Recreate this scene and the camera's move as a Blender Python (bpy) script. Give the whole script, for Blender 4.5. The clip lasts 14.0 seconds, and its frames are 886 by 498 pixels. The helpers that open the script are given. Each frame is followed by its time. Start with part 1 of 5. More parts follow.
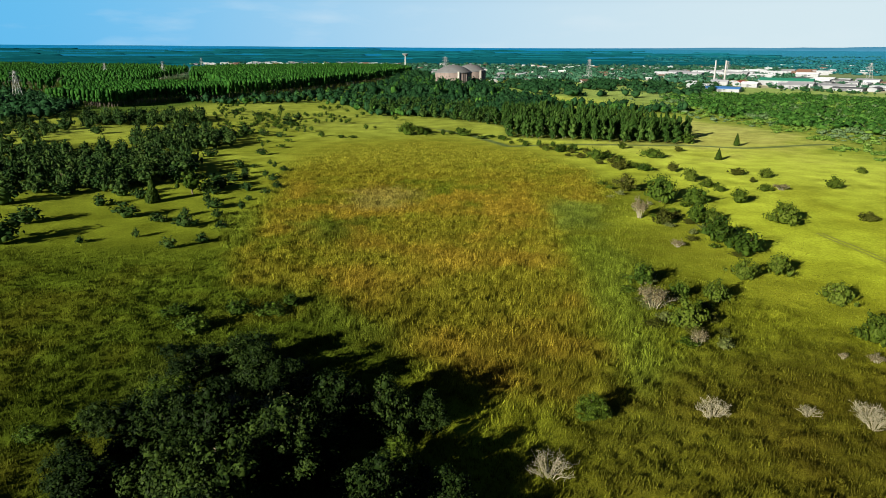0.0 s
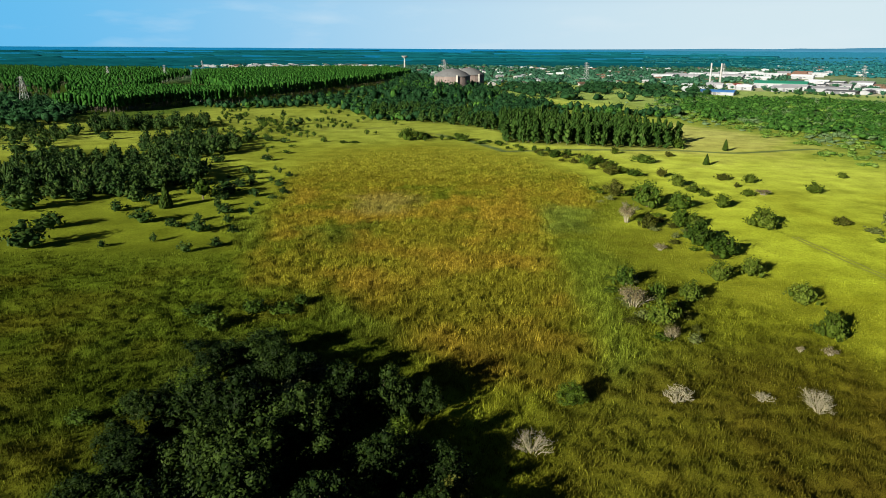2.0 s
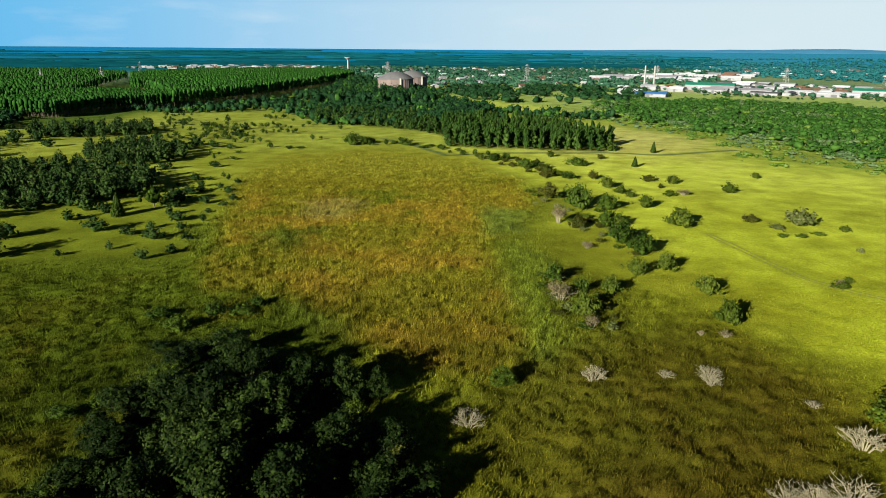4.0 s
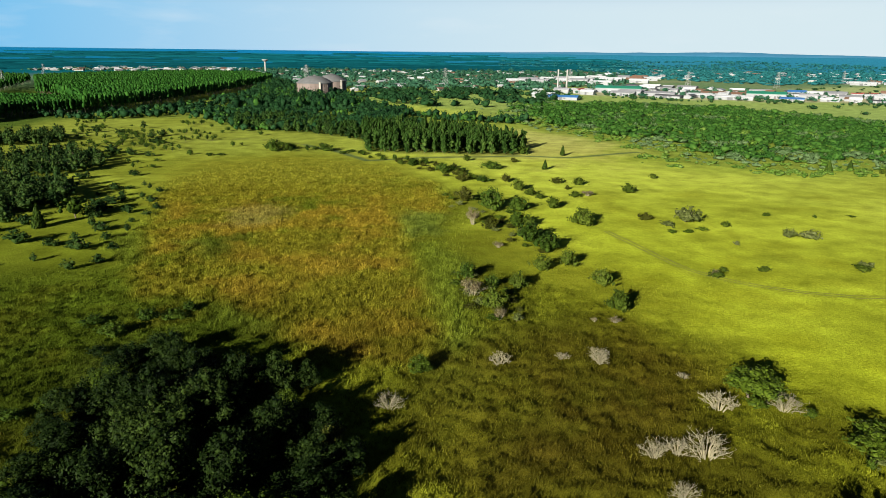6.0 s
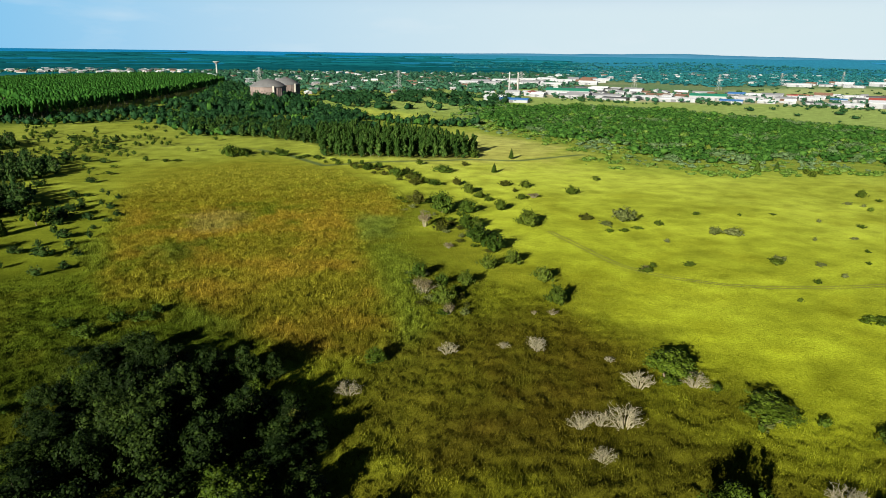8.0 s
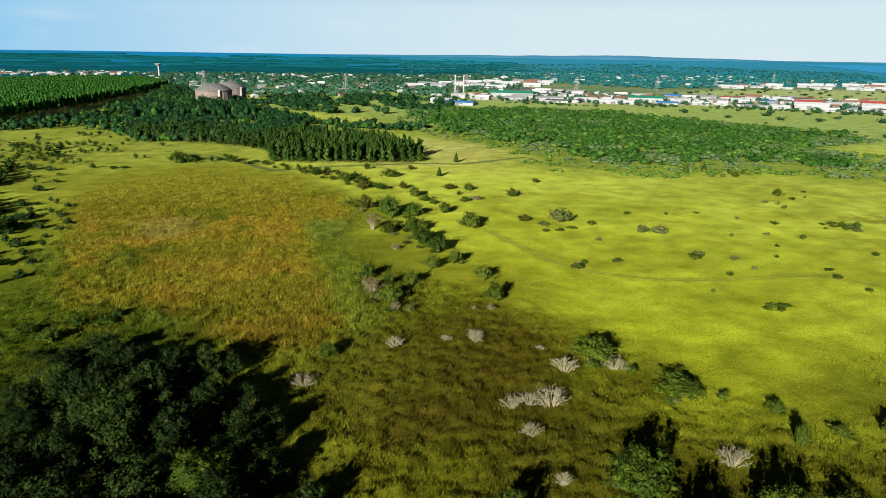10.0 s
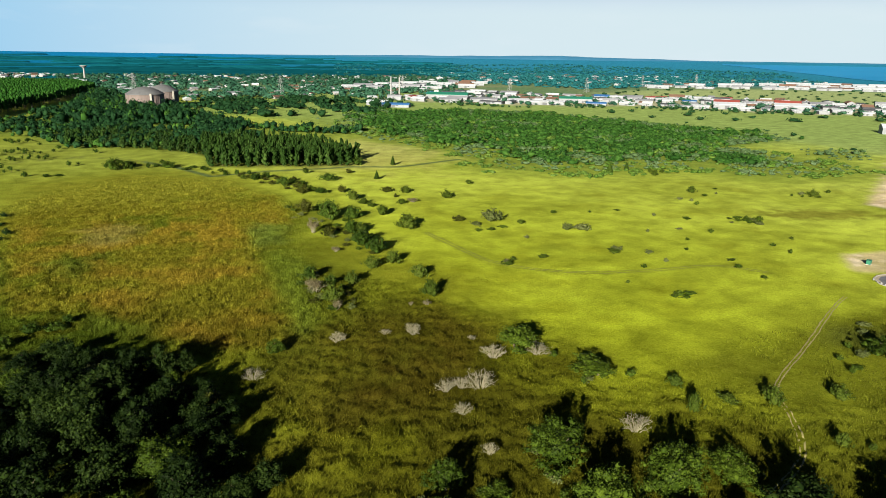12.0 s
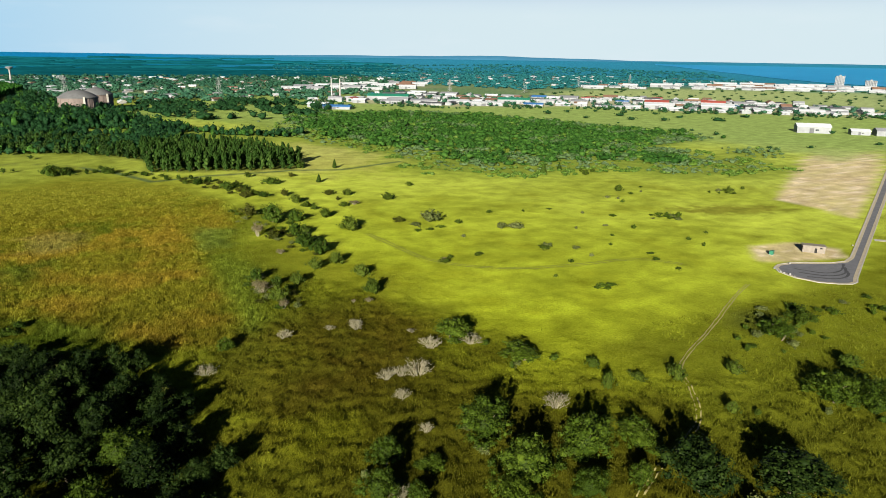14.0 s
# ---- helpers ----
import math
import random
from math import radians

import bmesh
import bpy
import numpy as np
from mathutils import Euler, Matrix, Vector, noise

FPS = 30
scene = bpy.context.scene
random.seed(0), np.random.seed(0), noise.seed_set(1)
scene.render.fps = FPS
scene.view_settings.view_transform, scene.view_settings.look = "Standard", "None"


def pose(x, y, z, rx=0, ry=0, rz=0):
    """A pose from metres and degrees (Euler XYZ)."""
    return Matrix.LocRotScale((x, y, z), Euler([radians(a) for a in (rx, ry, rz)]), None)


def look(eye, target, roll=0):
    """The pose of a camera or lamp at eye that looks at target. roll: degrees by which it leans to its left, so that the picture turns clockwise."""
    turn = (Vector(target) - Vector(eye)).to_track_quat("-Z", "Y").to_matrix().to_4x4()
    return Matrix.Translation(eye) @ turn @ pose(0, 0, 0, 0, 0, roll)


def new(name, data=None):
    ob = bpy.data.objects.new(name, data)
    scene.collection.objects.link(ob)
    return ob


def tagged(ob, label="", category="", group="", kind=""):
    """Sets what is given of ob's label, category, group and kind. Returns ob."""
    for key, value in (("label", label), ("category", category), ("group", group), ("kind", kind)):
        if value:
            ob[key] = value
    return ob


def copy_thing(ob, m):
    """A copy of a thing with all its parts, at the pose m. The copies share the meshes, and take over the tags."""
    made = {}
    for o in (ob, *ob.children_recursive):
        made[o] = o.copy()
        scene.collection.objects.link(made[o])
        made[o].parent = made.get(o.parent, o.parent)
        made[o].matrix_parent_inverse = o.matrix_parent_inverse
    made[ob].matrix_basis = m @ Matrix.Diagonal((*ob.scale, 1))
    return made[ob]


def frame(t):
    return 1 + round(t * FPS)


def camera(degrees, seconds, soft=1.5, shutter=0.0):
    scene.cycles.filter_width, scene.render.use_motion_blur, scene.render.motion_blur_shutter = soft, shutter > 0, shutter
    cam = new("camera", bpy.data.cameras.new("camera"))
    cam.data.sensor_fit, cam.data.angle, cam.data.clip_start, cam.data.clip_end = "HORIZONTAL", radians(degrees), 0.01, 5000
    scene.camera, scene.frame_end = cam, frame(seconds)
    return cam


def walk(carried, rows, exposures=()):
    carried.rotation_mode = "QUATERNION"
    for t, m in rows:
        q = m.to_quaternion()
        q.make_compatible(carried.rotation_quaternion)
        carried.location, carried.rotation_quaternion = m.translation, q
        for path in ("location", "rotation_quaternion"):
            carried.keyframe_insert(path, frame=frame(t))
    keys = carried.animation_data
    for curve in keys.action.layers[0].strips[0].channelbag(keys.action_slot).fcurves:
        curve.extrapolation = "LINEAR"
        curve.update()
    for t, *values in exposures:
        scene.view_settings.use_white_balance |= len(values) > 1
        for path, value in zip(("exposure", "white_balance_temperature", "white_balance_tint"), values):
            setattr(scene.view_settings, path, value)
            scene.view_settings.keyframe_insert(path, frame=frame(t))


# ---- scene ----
cam = camera(65.31, 14.0, soft=0.5)
PATH = [
    (0, (0.00, -0.00, 50.00), (0.000, 96.060, 22.208), 0.39),
    (0.5, (0.03, -2.90, 51.03), (0.046, 93.183, 23.303), 0.38),
    (1, (0.10, -5.89, 52.10), (0.166, 90.197, 24.404), 0.36),
    (1.5, (0.23, -8.97, 53.20), (0.303, 87.118, 25.495), 0.35),
    (2, (0.37, -12.18, 54.32), (0.464, 83.898, 26.599), 0.34),
    (2.5, (0.51, -15.56, 55.46), (0.703, 80.522, 27.751), 0.36),
    (3, (0.67, -19.08, 56.64), (1.928, 76.993, 28.919), 0.37),
    (3.5, (0.78, -22.68, 57.82), (5.243, 73.294, 30.101), 0.41),
    (3.7, (0.82, -24.12, 58.30), (6.568, 71.785, 30.574), 0.43),
    (5.8, (0.58, -39.45, 63.02), (18.474, 55.018, 35.519), 0.71),
    (6, (0.49, -40.92, 63.48), (18.977, 53.435, 35.993), 0.72),
    (6.5, (0.26, -44.60, 64.63), (20.233, 49.463, 37.178), 0.74),
    (7, (-0.08, -48.26, 65.79), (21.390, 45.467, 38.337), 0.77),
    (7.5, (-0.58, -51.97, 66.90), (22.442, 41.401, 39.501), 0.79),
    (8, (-1.23, -55.66, 67.98), (23.346, 37.330, 40.621), 0.81),
    (8.2, (-1.49, -57.14, 68.41), (23.705, 35.694, 41.069), 0.81),
    (10.3, (-4.17, -72.35, 73.00), (28.398, 18.215, 45.856), 0.88),
    (10.5, (-4.59, -73.84, 73.46), (28.780, 16.436, 46.330), 0.88),
    (11, (-5.64, -77.56, 74.63), (29.723, 11.960, 47.515), 0.88),
    (11.5, (-6.77, -81.28, 75.77), (30.629, 7.417, 48.672), 0.86),
    (12, (-7.95, -84.91, 76.87), (31.473, 2.902, 49.770), 0.86),
    (12.5, (-9.16, -88.45, 77.93), (32.258, -1.558, 50.841), 0.91),
    (13, (-10.34, -91.98, 78.97), (33.042, -6.056, 51.861), 0.95),
    (13.5, (-11.46, -95.58, 80.02), (33.786, -10.606, 52.945), 0.94),
    (14, (-12.50, -99.27, 81.09), (34.033, -14.993, 54.026), 0.90),
]
walk(cam, [(t, look(eye, aim, lean)) for t, eye, aim, lean in PATH])

# world, sun, exposure
scene.view_settings.exposure = 1.45
SUN_EL, SUN_AZ = radians(17), radians(221)
world = bpy.data.worlds.new("world")
scene.world = world
world.use_nodes = True
wn = world.node_tree.nodes
sky = wn.new("ShaderNodeTexSky")
sky.sky_type = "NISHITA"
sky.sun_disc = False
sky.sun_elevation, sky.sun_rotation = SUN_EL, SUN_AZ
sky.air_density, sky.dust_density, sky.ozone_density = 0.12, 0.05, 3.0
# haze over the horizon: blue in the west, paler towards the sea in the east
wl = world.node_tree.links
way = wn.new("ShaderNodeTexCoord")
axis = wn.new("ShaderNodeVectorMath")
axis.operation = "DOT_PRODUCT"
axis.inputs[1].default_value = (0.80, 0.60, 0.0)
wl.new(way.outputs["Generated"], axis.inputs[0])
span = wn.new("ShaderNodeMapRange")
span.interpolation_type = "SMOOTHSTEP"
span.inputs["From Min"].default_value, span.inputs["From Max"].default_value = 0.05, 1.0
wl.new(axis.outputs["Value"], span.inputs["Value"])
haze = wn.new("ShaderNodeMix")
haze.data_type = "RGBA"
wl.new(span.outputs[0], haze.inputs["Factor"])
haze.inputs["A"].default_value = (0.95, 3.7, 6.3, 1)
haze.inputs["B"].default_value = (5.0, 6.0, 6.4, 1)
# faint wisps of cloud low over the skyline
flat = wn.new("ShaderNodeMapping")
flat.inputs["Scale"].default_value = (5.0, 5.0, 22.0)
wl.new(way.outputs["Generated"], flat.inputs["Vector"])
wisp = wn.new("ShaderNodeTexNoise")
wisp.inputs["Scale"].default_value, wisp.inputs["Detail"].default_value = 1.6, 6.0
wl.new(flat.outputs[0], wisp.inputs["Vector"])
veil = wn.new("ShaderNodeMapRange")
veil.inputs["From Min"].default_value, veil.inputs["From Max"].default_value = 0.52, 0.8
veil.inputs["To Max"].default_value = 0.3
wl.new(wisp.outputs["Fac"], veil.inputs["Value"])
cloud = wn.new("ShaderNodeMix")
cloud.data_type = "RGBA"
wl.new(veil.outputs[0], cloud.inputs["Factor"])
wl.new(haze.outputs["Result"], cloud.inputs["A"])
cloud.inputs["B"].default_value = (5.6, 6.3, 6.7, 1)
up = wn.new("ShaderNodeSeparateXYZ")
wl.new(way.outputs["Generated"], up.inputs[0])
fade = wn.new("ShaderNodeMapRange")
fade.interpolation_type = "SMOOTHSTEP"
fade.inputs["From Min"].default_value, fade.inputs["From Max"].default_value = 0.05, 0.15
wl.new(up.outputs["Z"], fade.inputs["Value"])
dome = wn.new("ShaderNodeMix")
dome.data_type = "RGBA"
wl.new(fade.outputs[0], dome.inputs["Factor"])
wl.new(cloud.outputs["Result"], dome.inputs["A"])
wl.new(sky.outputs[0], dome.inputs["B"])
wl.new(dome.outputs["Result"], wn["Background"].inputs[0])
wn["Background"].inputs[1].default_value = 0.05
sun_data = bpy.data.lights.new("sun", "SUN")
sun_data.energy, sun_data.angle, sun_data.color = 5.0, radians(0.5), (1.0, 0.92, 0.74)
sun = new("sun", sun_data)
sun_from = Vector((math.sin(SUN_AZ) * math.cos(SUN_EL), math.cos(SUN_AZ) * math.cos(SUN_EL), math.sin(SUN_EL)))
sun.matrix_world = look(sun_from * 400, (0, 0, 0))

# ---- materials ----


def material(name):
    m = bpy.data.materials.new(name)
    m.use_nodes = True
    n = m.node_tree.nodes
    return m, n, m.node_tree.links, n["Principled BSDF"]


def add(n, kind, **values):
    node = n.new(kind)
    for key, value in values.items():
        node.inputs[key].default_value = value
    return node


def ramp(n, stops):
    r = n.new("ShaderNodeValToRGB")
    e = r.color_ramp.elements
    while len(e) < len(stops):
        e.new(0.5)
    for el, (p, c) in zip(e, stops):
        el.position, el.color = p, (*c, 1)
    return r


def plain(name, low, high, scale=0.5, rough=0.7, bump=0.0, metal=0.0, spec=0.3, detail=6.0):
    """A surface whose colour wanders between two tones at two scales, with fine relief."""
    m, n, l, p = material(name)
    co = n.new("ShaderNodeTexCoord")
    a = add(n, "ShaderNodeTexNoise", Scale=scale, Detail=detail, Roughness=0.65)
    b = add(n, "ShaderNodeTexNoise", Scale=scale * 9, Detail=3.0)
    l.new(co.outputs["Object"], a.inputs["Vector"])
    l.new(co.outputs["Object"], b.inputs["Vector"])
    mid = n.new("ShaderNodeMath")
    mid.operation = "MULTIPLY_ADD"
    l.new(b.outputs["Fac"], mid.inputs[0])
    mid.inputs[1].default_value = 0.35
    l.new(a.outputs["Fac"], mid.inputs[2])
    r = ramp(n, [(0.42, low), (0.9, high)])
    l.new(mid.outputs[0], r.inputs["Fac"])
    l.new(r.outputs["Color"], p.inputs["Base Color"])
    p.inputs["Roughness"].default_value = rough
    p.inputs["Metallic"].default_value = metal
    p.inputs["Specular IOR Level"].default_value = spec
    if bump:
        bp = add(n, "ShaderNodeBump", Strength=bump, Distance=0.05)
        l.new(b.outputs["Fac"], bp.inputs["Height"])
        l.new(bp.outputs["Normal"], p.inputs["Normal"])
    return m


def leafy(name, tones, through_light=0.25, spec=0.25):
    """Foliage: each leaf clump has its own tone, each plant a shift of its own."""
    m, n, l, p = material(name)
    g = n.new("ShaderNodeNewGeometry")
    o = n.new("ShaderNodeObjectInfo")
    f = n.new("ShaderNodeMath")
    f.operation = "MULTIPLY_ADD"
    l.new(g.outputs["Random Per Island"], f.inputs[0])
    f.inputs[1].default_value = 0.62
    f2 = n.new("ShaderNodeMath")
    f2.operation = "MULTIPLY"
    l.new(o.outputs["Random"], f2.inputs[0])
    f2.inputs[1].default_value = 0.38
    l.new(f2.outputs[0], f.inputs[2])
    k = len(tones) - 1
    r = ramp(n, [(i / k, c) for i, c in enumerate(tones)])
    l.new(f.outputs[0], r.inputs["Fac"])
    l.new(r.outputs["Color"], p.inputs["Base Color"])
    p.inputs["Roughness"].default_value = 0.55
    p.inputs["Specular IOR Level"].default_value = spec
    t = n.new("ShaderNodeBsdfTranslucent")
    l.new(r.outputs["Color"], t.inputs["Color"])
    mix = n.new("ShaderNodeMixShader")
    mix.inputs[0].default_value = through_light
    l.new(p.outputs[0], mix.inputs[1])
    l.new(t.outputs[0], mix.inputs[2])
    l.new(mix.outputs[0], n["Material Output"].inputs["Surface"])
    return m


def toned(name, grain, blades=False):
    """Ground or grass: the tone comes with the mesh, grain and relief from noise."""
    m, n, l, p = material(name)
    at = n.new("ShaderNodeAttribute")
    at.attribute_name = "tone"
    co = n.new("ShaderNodeTexCoord")
    mul = n.new("ShaderNodeVectorMath")
    mul.operation = "SCALE"
    l.new(at.outputs["Color"], mul.inputs[0])
    if blades:
        g = n.new("ShaderNodeNewGeometry")
        v = add(n, "ShaderNodeMapRange", **{"To Min": 0.6, "To Max": 1.28})
        l.new(g.outputs["Random Per Island"], v.inputs["Value"])
        l.new(v.outputs[0], mul.inputs["Scale"])
        # thin blades scatter light like the sward they stand in
        sward = n.new("ShaderNodeMix")
        sward.data_type = "VECTOR"
        sward.inputs["Factor"].default_value = 0.52
        l.new(g.outputs["Normal"], sward.inputs["A"])
        sward.inputs["B"].default_value = (0, 0, 1)
        unit = n.new("ShaderNodeVectorMath")
        unit.operation = "NORMALIZE"
        l.new(sward.outputs["Result"], unit.inputs[0])
        l.new(unit.outputs[0], p.inputs["Normal"])
    else:
        a = add(n, "ShaderNodeTexNoise", Scale=grain, Detail=8.0, Roughness=0.7)
        l.new(co.outputs["Object"], a.inputs["Vector"])
        v = add(n, "ShaderNodeMapRange", **{"From Min": 0.3, "From Max": 0.72, "To Min": 0.66, "To Max": 1.3})
        l.new(a.outputs["Fac"], v.inputs["Value"])
        big = add(n, "ShaderNodeTexNoise", Scale=0.09, Detail=5.0, Roughness=0.6)
        l.new(co.outputs["Object"], big.inputs["Vector"])
        v2 = add(n, "ShaderNodeMapRange", **{"From Min": 0.3, "From Max": 0.7, "To Min": 0.72, "To Max": 1.28})
        l.new(big.outputs["Fac"], v2.inputs["Value"])
        both = n.new("ShaderNodeMath")
        both.operation = "MULTIPLY"
        l.new(v.outputs[0], both.inputs[0])
        l.new(v2.outputs[0], both.inputs[1])
        l.new(both.outputs[0], mul.inputs["Scale"])
        bp = add(n, "ShaderNodeBump", Strength=0.65, Distance=0.35)
        l.new(a.outputs["Fac"], bp.inputs["Height"])
        l.new(bp.outputs["Normal"], p.inputs["Normal"])
    l.new(mul.outputs[0], p.inputs["Base Color"])
    p.inputs["Roughness"].default_value = 0.9
    p.inputs["Specular IOR Level"].default_value = 0.0
    return m


M_GROUND = toned("ground_cover", 1.5)
M_BLADE = toned("grass_blades", 1.0, True)
M_LEAF = leafy("broad_leaves", [(0.009, 0.019, 0.003), (0.021, 0.042, 0.005), (0.05, 0.08, 0.010)], 0.06, 0.03)
M_LEAF_GREY = leafy("greyish_leaves", [(0.034, 0.046, 0.010), (0.066, 0.082, 0.024), (0.115, 0.13, 0.05)], 0.08, 0.03)
M_LEAF_MARSH = leafy("marsh_leaves", [(0.003, 0.007, 0.002), (0.007, 0.015, 0.003), (0.026, 0.045, 0.008)], 0.05, 0.03)
M_LEAF_BRIGHT = leafy("bright_leaves", [(0.012, 0.024, 0.003), (0.028, 0.049, 0.004), (0.068, 0.102, 0.010)], 0.08, 0.05)
M_LEAF_MID = leafy("hedge_leaves", [(0.014, 0.026, 0.003), (0.034, 0.054, 0.006), (0.075, 0.10, 0.014)], 0.06, 0.03)
M_LEAF_GROVE = leafy("grove_leaves", [(0.005, 0.014, 0.004), (0.012, 0.030, 0.007), (0.036, 0.064, 0.013)], 0.06, 0.03)
M_LEAF_OLIVE = leafy("olive_leaves", [(0.018, 0.024, 0.004), (0.034, 0.040, 0.006), (0.06, 0.062, 0.012)], 0.08, 0.03)
M_LEAF_DRY = leafy("dry_twigs", [(0.06, 0.05, 0.028), (0.10, 0.085, 0.045), (0.15, 0.125, 0.07)], 0.06, 0.03)
M_LEAF_STRIP = leafy("slender_leaves", [(0.006, 0.018, 0.003), (0.015, 0.037, 0.006), (0.042, 0.076, 0.015)], 0.06, 0.03)
M_THICKET = leafy("thicket_leaves", [(0.014, 0.036, 0.006), (0.034, 0.076, 0.010), (0.075, 0.132, 0.020), (0.11, 0.16, 0.045)], 0.06, 0.03)
# dark belt green with a little haze blue added to the tones
M_BELT = leafy("belt_leaves", [(0.004, 0.017, 0.006), (0.010, 0.035, 0.012), (0.026, 0.068, 0.023)], 0.06, 0.03)
# town leaves lightened and blued, distance haze held in the colour
M_TOWN_LEAF_HAZE = leafy("town_tree_leaves_haze", [(0.008, 0.034, 0.020), (0.018, 0.062, 0.038), (0.040, 0.105, 0.062)], 0.06, 0.03)
M_BELT2 = leafy("deep_thicket_leaves", [(0.007, 0.028, 0.005), (0.020, 0.060, 0.010), (0.052, 0.118, 0.020)], 0.06, 0.03)
M_GREYSCRUB = leafy("grey_scrub_leaves", [(0.032, 0.062, 0.020), (0.062, 0.106, 0.044), (0.11, 0.155, 0.08)], 0.06, 0.03)
# leaf tones shifted to blue-green, painting in the haze over far suburbs
M_FAR_LEAF_HAZE = leafy("far_tree_leaves_haze", [(0.004, 0.045, 0.050), (0.010, 0.075, 0.085), (0.022, 0.11, 0.12)], 0.06, 0.0)
M_PINE = leafy("plantation_needles", [(0.005, 0.024, 0.004), (0.012, 0.048, 0.007), (0.028, 0.088, 0.013)], 0.06, 0.03)
M_BARK = plain("bark", (0.07, 0.055, 0.04), (0.17, 0.14, 0.10), 3.0, 0.9, 0.5)
M_DEADWOOD = plain("bleached_wood", (0.15, 0.14, 0.09), (0.27, 0.25, 0.165), 4.0, 0.85, 0.3)
M_TRUNK_PALE = plain("pale_trunk", (0.06, 0.05, 0.038), (0.13, 0.11, 0.085), 2.0, 0.9, 0.3)

# ---- shapes ----


def mesh_data(name, verts, faces, mat, tone=None, smooth=False):
    """A mesh out of arrays of corners and of triangles or quads."""
    me = bpy.data.meshes.new(name)
    verts = np.asarray(verts, dtype=np.float32)
    faces = np.asarray(faces, dtype=np.int32)
    k = faces.shape[1]
    me.vertices.add(len(verts))
    me.vertices.foreach_set("co", verts.ravel())
    me.loops.add(faces.size)
    me.loops.foreach_set("vertex_index", faces.ravel())
    me.polygons.add(len(faces))
    me.polygons.foreach_set("loop_start", np.arange(0, faces.size, k, dtype=np.int32))
    if smooth:
        me.polygons.foreach_set("use_smooth", np.ones(len(faces), dtype=bool))
    me.update(calc_edges=True)
    me.validate()
    if tone is not None:
        at = me.attributes.new("tone", "FLOAT_COLOR", "POINT")
        at.data.foreach_set("color", np.concatenate([tone, np.ones((len(tone), 1))], 1).astype(np.float32).ravel())
    me.materials.append(mat)
    return me


def part(name, bm, mat, parent, label=""):
    """Links a bmesh or a mesh as one object under a thing or a part."""
    if isinstance(bm, bmesh.types.BMesh):
        me = bpy.data.meshes.new(name)
        bm.to_mesh(me)
        bm.free()
        me.materials.append(mat)
    else:
        me = bm
    ob = new(name, me)
    ob.parent = parent
    if label:
        tagged(ob, label)
    return ob


def thing(name, label, category, group="", m=None):
    ob = new(name)
    ob.empty_display_size = 0.5
    if m is not None:
        ob.matrix_basis = m
    return tagged(ob, label, category, group)


def block(bm, sx, sy, sz, x=0, y=0, z=0, bevel=0.0):
    """A bevelled block with its base centre at x, y, z."""
    r = bmesh.ops.create_cube(bm, size=1, matrix=Matrix.Translation((x, y, z + sz / 2)) @ Matrix.Diagonal((sx, sy, sz, 1)))
    if bevel:
        edges = list({e for v in r["verts"] for e in v.link_edges})
        bmesh.ops.bevel(bm, geom=edges, offset=bevel, segments=1, affect="EDGES")
    return bm


def stick(a, b, ra, rb, sides=5):
    """Corners and triangles of a tapered stick from a to b."""
    a, b = np.array(a, float), np.array(b, float)
    d = (b - a) / np.linalg.norm(b - a)
    u = np.cross(d, (0.3, 0.9, 0.2))
    u /= np.linalg.norm(u)
    w = np.cross(d, u)
    ang = np.arange(sides) * 2 * np.pi / sides
    ring = np.cos(ang)[:, None] * u + np.sin(ang)[:, None] * w
    v = np.concatenate([a + ring * ra, b + ring * rb])
    i = np.arange(sides)
    j = (i + 1) % sides
    f = np.concatenate([np.stack([i, j, j + sides], 1), np.stack([i, j + sides, i + sides], 1)])
    return v, f


def gather(pieces):
    """Joins (corners, faces) pairs into one pair."""
    vs, fs, k = [], [], 0
    for v, f in pieces:
        vs.append(v)
        fs.append(np.asarray(f) + k)
        k += len(v)
    return np.concatenate(vs), np.concatenate(fs)


def leaf_quads(rng, centres, normals, size):
    """Small folded leaf clumps round the centres, facing roughly along the normals, as triangles."""
    n = len(centres)
    nn = normals + rng.normal(0, 0.45, (n, 3))
    nn /= np.linalg.norm(nn, axis=1)[:, None]
    u = np.cross(nn, rng.normal(0, 1, (n, 3)))
    u /= np.linalg.norm(u, axis=1)[:, None]
    w = np.cross(nn, u)
    s = (size * rng.uniform(0.6, 1.3, n))[:, None]
    a = centres - u * s * 0.9
    b = centres + w * s * 0.55 - nn * s * 0.15
    c = centres + u * s * 0.9
    d = centres - w * s * 0.55 - nn * s * 0.15
    v = np.stack([a, b, c, d], 1).reshape(-1, 3)
    i = np.arange(n)[:, None] * 4
    f = np.concatenate([i + [[0, 1, 2]], i + [[0, 2, 3]]])
    return v, f


ICO = bmesh.new()
bmesh.ops.create_icosphere(ICO, subdivisions=2, radius=1)
ICO_V = np.array([v.co[:] for v in ICO.verts])
ICO_F = np.array([[v.index for v in f.verts] for f in ICO.faces])
ICO.free()
ICO = bmesh.new()
bmesh.ops.create_icosphere(ICO, subdivisions=1, radius=1)
ICO1_V = np.array([v.co[:] for v in ICO.verts])
ICO1_F = np.array([[v.index for v in f.verts] for f in ICO.faces])
ICO.free()


